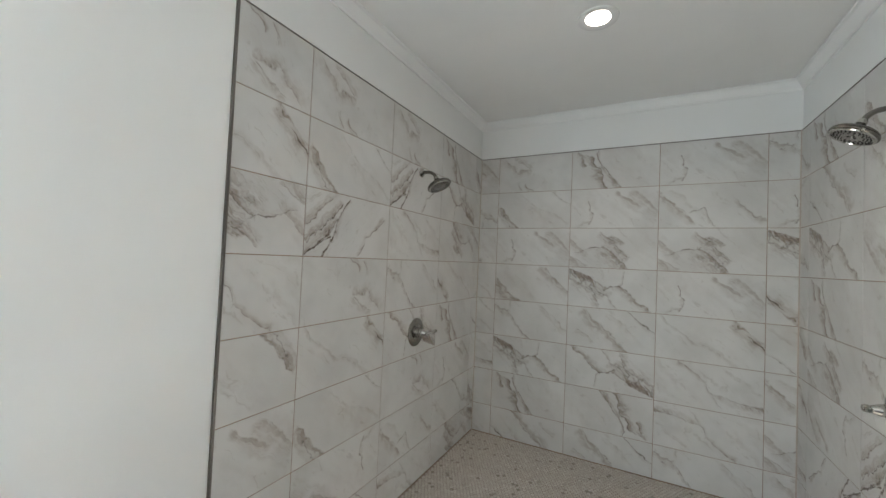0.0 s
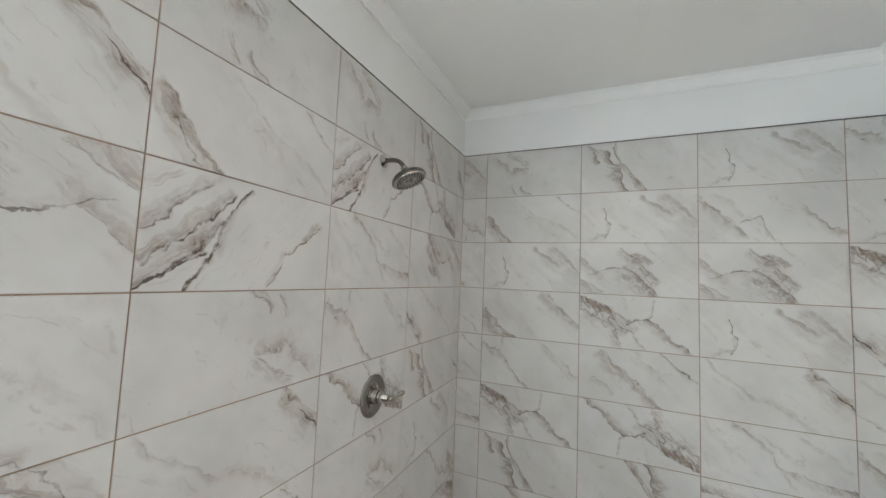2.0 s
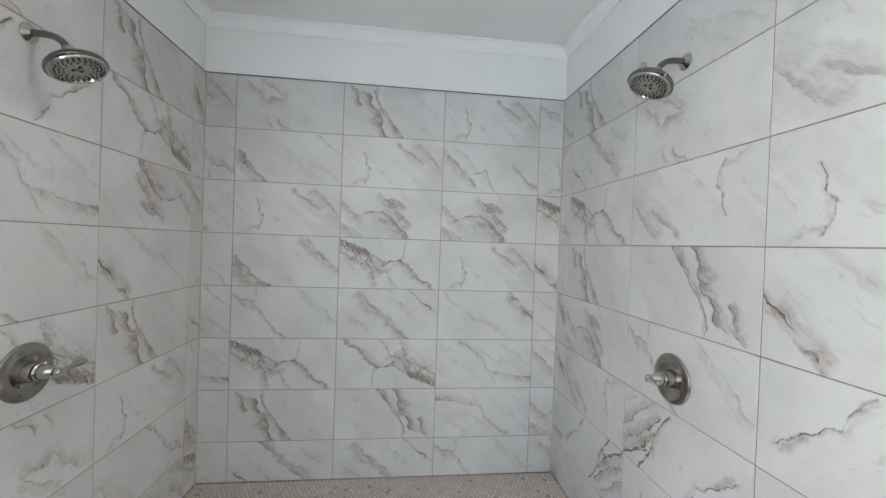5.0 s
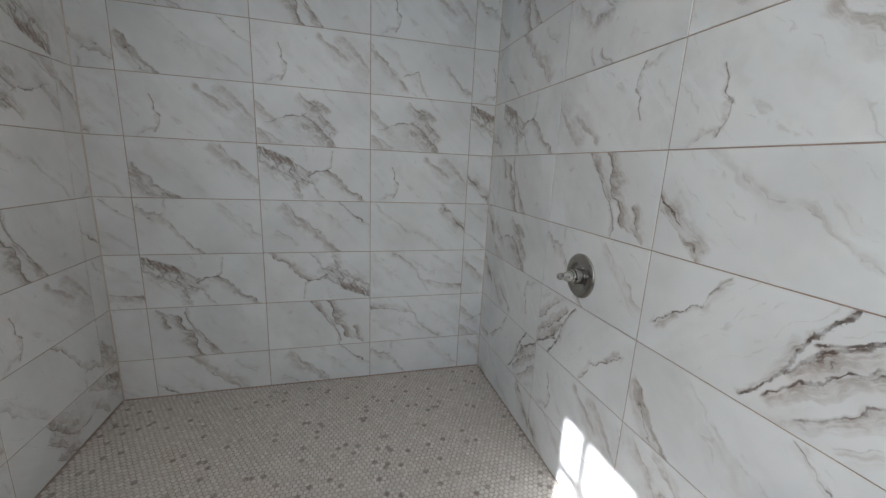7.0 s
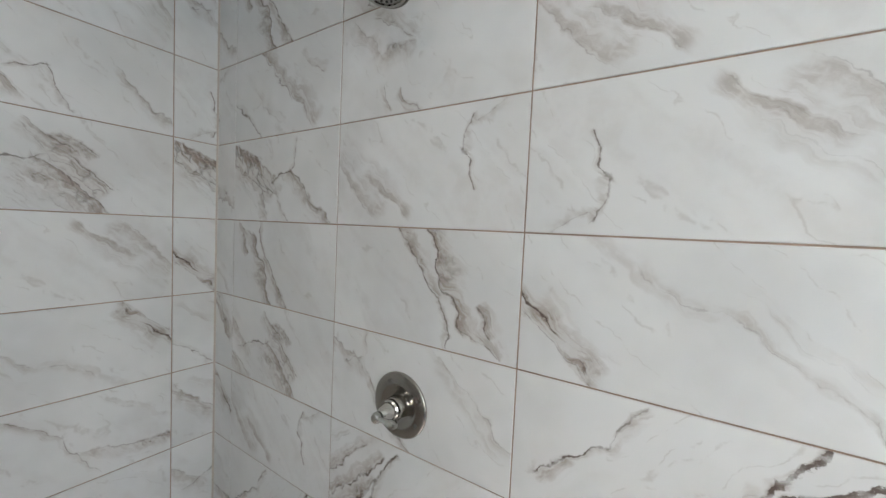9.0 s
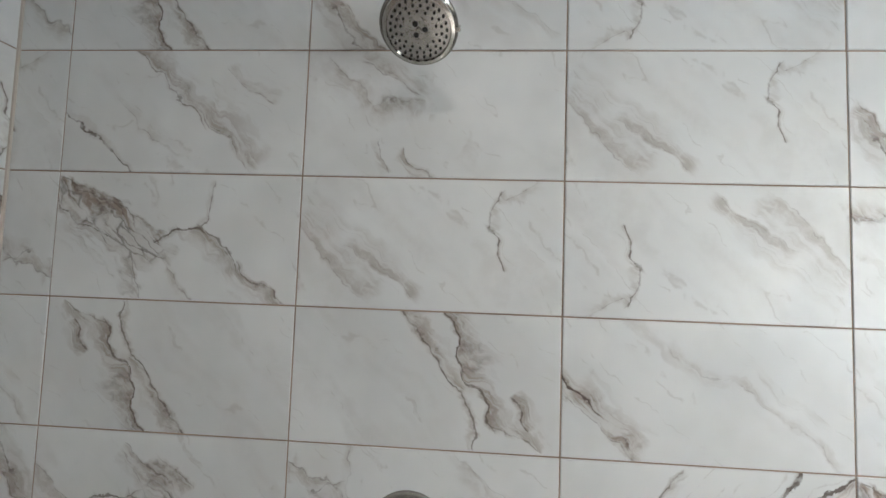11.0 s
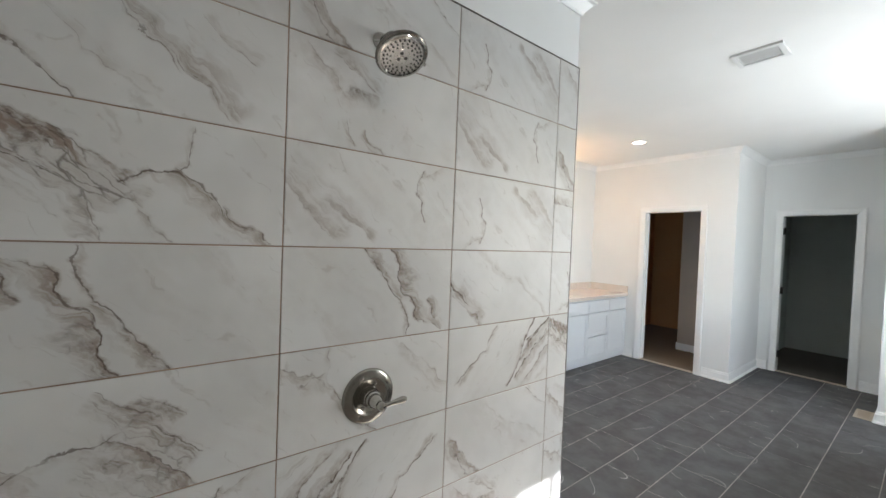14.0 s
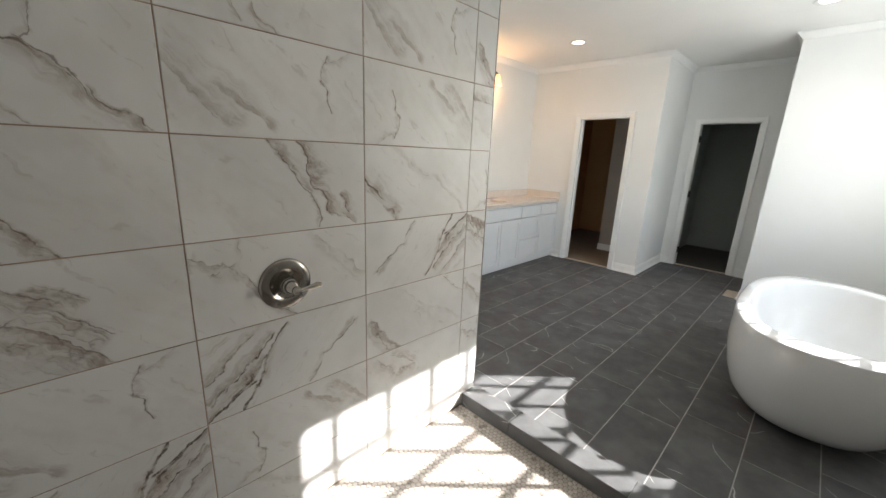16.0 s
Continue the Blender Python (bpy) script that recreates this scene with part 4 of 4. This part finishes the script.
part("slab", boxes((VAN_X - 0.035, SX0, SOUTH, -3.60, 0.85, 0.89), (SX1, EAST, SOUTH, -3.60, 0.85, 0.89), (SX0, SX1, SOUTH, SY0, 0.85, 0.89), (SX0, SX1, SY1, -3.60, 0.85, 0.89)), QUARTZ, top)
part("backsplash", boxes((EAST - 0.02, EAST, SOUTH + 0.02, -3.60, 0.89, 0.985)), QUARTZ, top)
part("side_splash", boxes((VAN_X - 0.03, EAST - 0.0, SOUTH, SOUTH + 0.02, 0.89, 0.985)), QUARTZ, top)
bowl = [oval((SX1 - SX0) / 2 * k, (SY1 - SY0) / 2 * k, z, 4.0, 32) for k, z in ((1.04, 0.0), (1.0, -0.003), (0.96, -0.06), (0.85, -0.12), (0.4, -0.135))]
sink = thing("sink", pose((SX0 + SX1) / 2, (SY0 + SY1) / 2, 0.85), "white undermount sink in the beige countertop", "sink")
part("basin", loft(bowl, False, True), PORCELAIN, sink, "", True)


def vanity_light(at):
    ob = thing("vanity_light", at, "wall light with amber glowing glass shades above the vanity", "wall light")
    part("backplate", boxes((-0.02, 0, -0.30, 0.30, -0.03, 0.03), bevel=0.006), NICKEL, ob)
    for y in (-0.22, 0.0, 0.22):
        arm = part("arm", tube([(-0.015, y, 0), (-0.06, y, 0.01), (-0.09, y, -0.01), (-0.095, y, -0.03)], [0.007] * 4, 10), NICKEL, ob, "", True)
        part("shade", lathe([(0.022, 0.0), (0.030, -0.03), (0.046, -0.10), (0.052, -0.13)], 28), AMBER, arm, "glowing amber glass shade", True, pose(-0.095, y, -0.03))


vanity_light(pose(EAST, -4.48, 2.52))
for y in (-4.70, -4.48, -4.26):
    lamp("vanity_bulb", "POINT", pose(EAST - 0.16, y, 2.34), 0.38, (1.0, 0.58, 0.28), radius=0.04)

# ---- floor tiles ----
FX, FY = 0.2955, 0.61
rng = random.Random(4)
for i in range(-5, 12):
    x0, x1 = 1.209 + FX * i, 1.209 + FX * (i + 1)
    start = -2.40 if i % 2 else -2.205
    for k in range(-1, 9):
        y1, y0 = start - FY * (k - 1), start - FY * k
        cx0, cx1, cy0, cy1 = max(x0, 0.0), min(x1, EAST), max(y0, SOUTH_ALCOVE - 0.02), min(y1, -2.147)
        if cx1 - cx0 < 0.03 or cy1 - cy0 < 0.03:
            continue
        mid = ((cx0 + cx1) / 2, (cy0 + cy1) / 2)
        if mid[1] < SOUTH and not ALCOVE_W - 0.1 < mid[0] < ALCOVE_E + 0.1:
            if cy1 < SOUTH + 0.02:
                continue
            cy0 = SOUTH
            mid = (mid[0], (cy0 + cy1) / 2)
        tile(floor, cx1 - cx0 - 0.0055, cy1 - cy0 - 0.004, pose(*mid, rng.uniform(-0.0001, 0.0003), -90, 0, 0), SLATE, "floor_tile")

# ---- shower floor mosaic ----
shower_floor = structure("shower_floor", boxes((0.0, SHOWER_W, -2.03, 0.0, -0.003, SHOWER_FLOOR - 0.002)), MOSAIC_GROUT, "pale penny mosaic shower floor", "shower floor")
PITCH, R = 0.0240, 0.0111


def dot(verts, faces, cx, cy, z):
    n, base = 8, len(verts)
    for r, h in ((R, -0.002), (R * 0.97, -0.0004), (R * 0.80, 0.0)):
        verts += [(cx + r * math.cos(2 * math.pi * (i + 0.5) / n), cy + r * math.sin(2 * math.pi * (i + 0.5) / n), z + h) for i in range(n)]
    for ring in (0, n):
        faces += [(base + ring + i, base + ring + (i + 1) % n, base + ring + n + (i + 1) % n, base + ring + n + i) for i in range(n)]
    faces.append(tuple(base + 2 * n + i for i in range(n)))


one_v, one_f = [], []
dot(one_v, one_f, 0, 0, 0)
penny = bpy.data.meshes.new("penny_tile")
penny.from_pydata(one_v, [], one_f)
penny.materials.append(MOSAIC)
rest_v, rest_f, singles = [], [], 0
row = 0
y = -2.006
while y < -0.008:
    x = 0.014 + (PITCH / 2 if row % 2 else 0)
    while x < SHOWER_W - 0.010:
        z = SHOWER_FLOOR + rng.uniform(-0.0003, 0.0003)
        if singles < 300 and y < -1.55 and x > 1.62:
            ob = new("penny_tile", penny)
            ob.parent, ob.location = shower_floor, (x, y, z)
            singles += 1
        else:
            dot(rest_v, rest_f, x, y, z)
        x += PITCH
    y += PITCH * 0.866
    row += 1
data = bpy.data.meshes.new("penny_tiles")
data.from_pydata(rest_v, [], rest_f)
data.materials.append(MOSAIC)
field = new("penny_tiles", data)
field.parent = shower_floor
tagged(field, "pale penny mosaic tiles", kind="stuff")
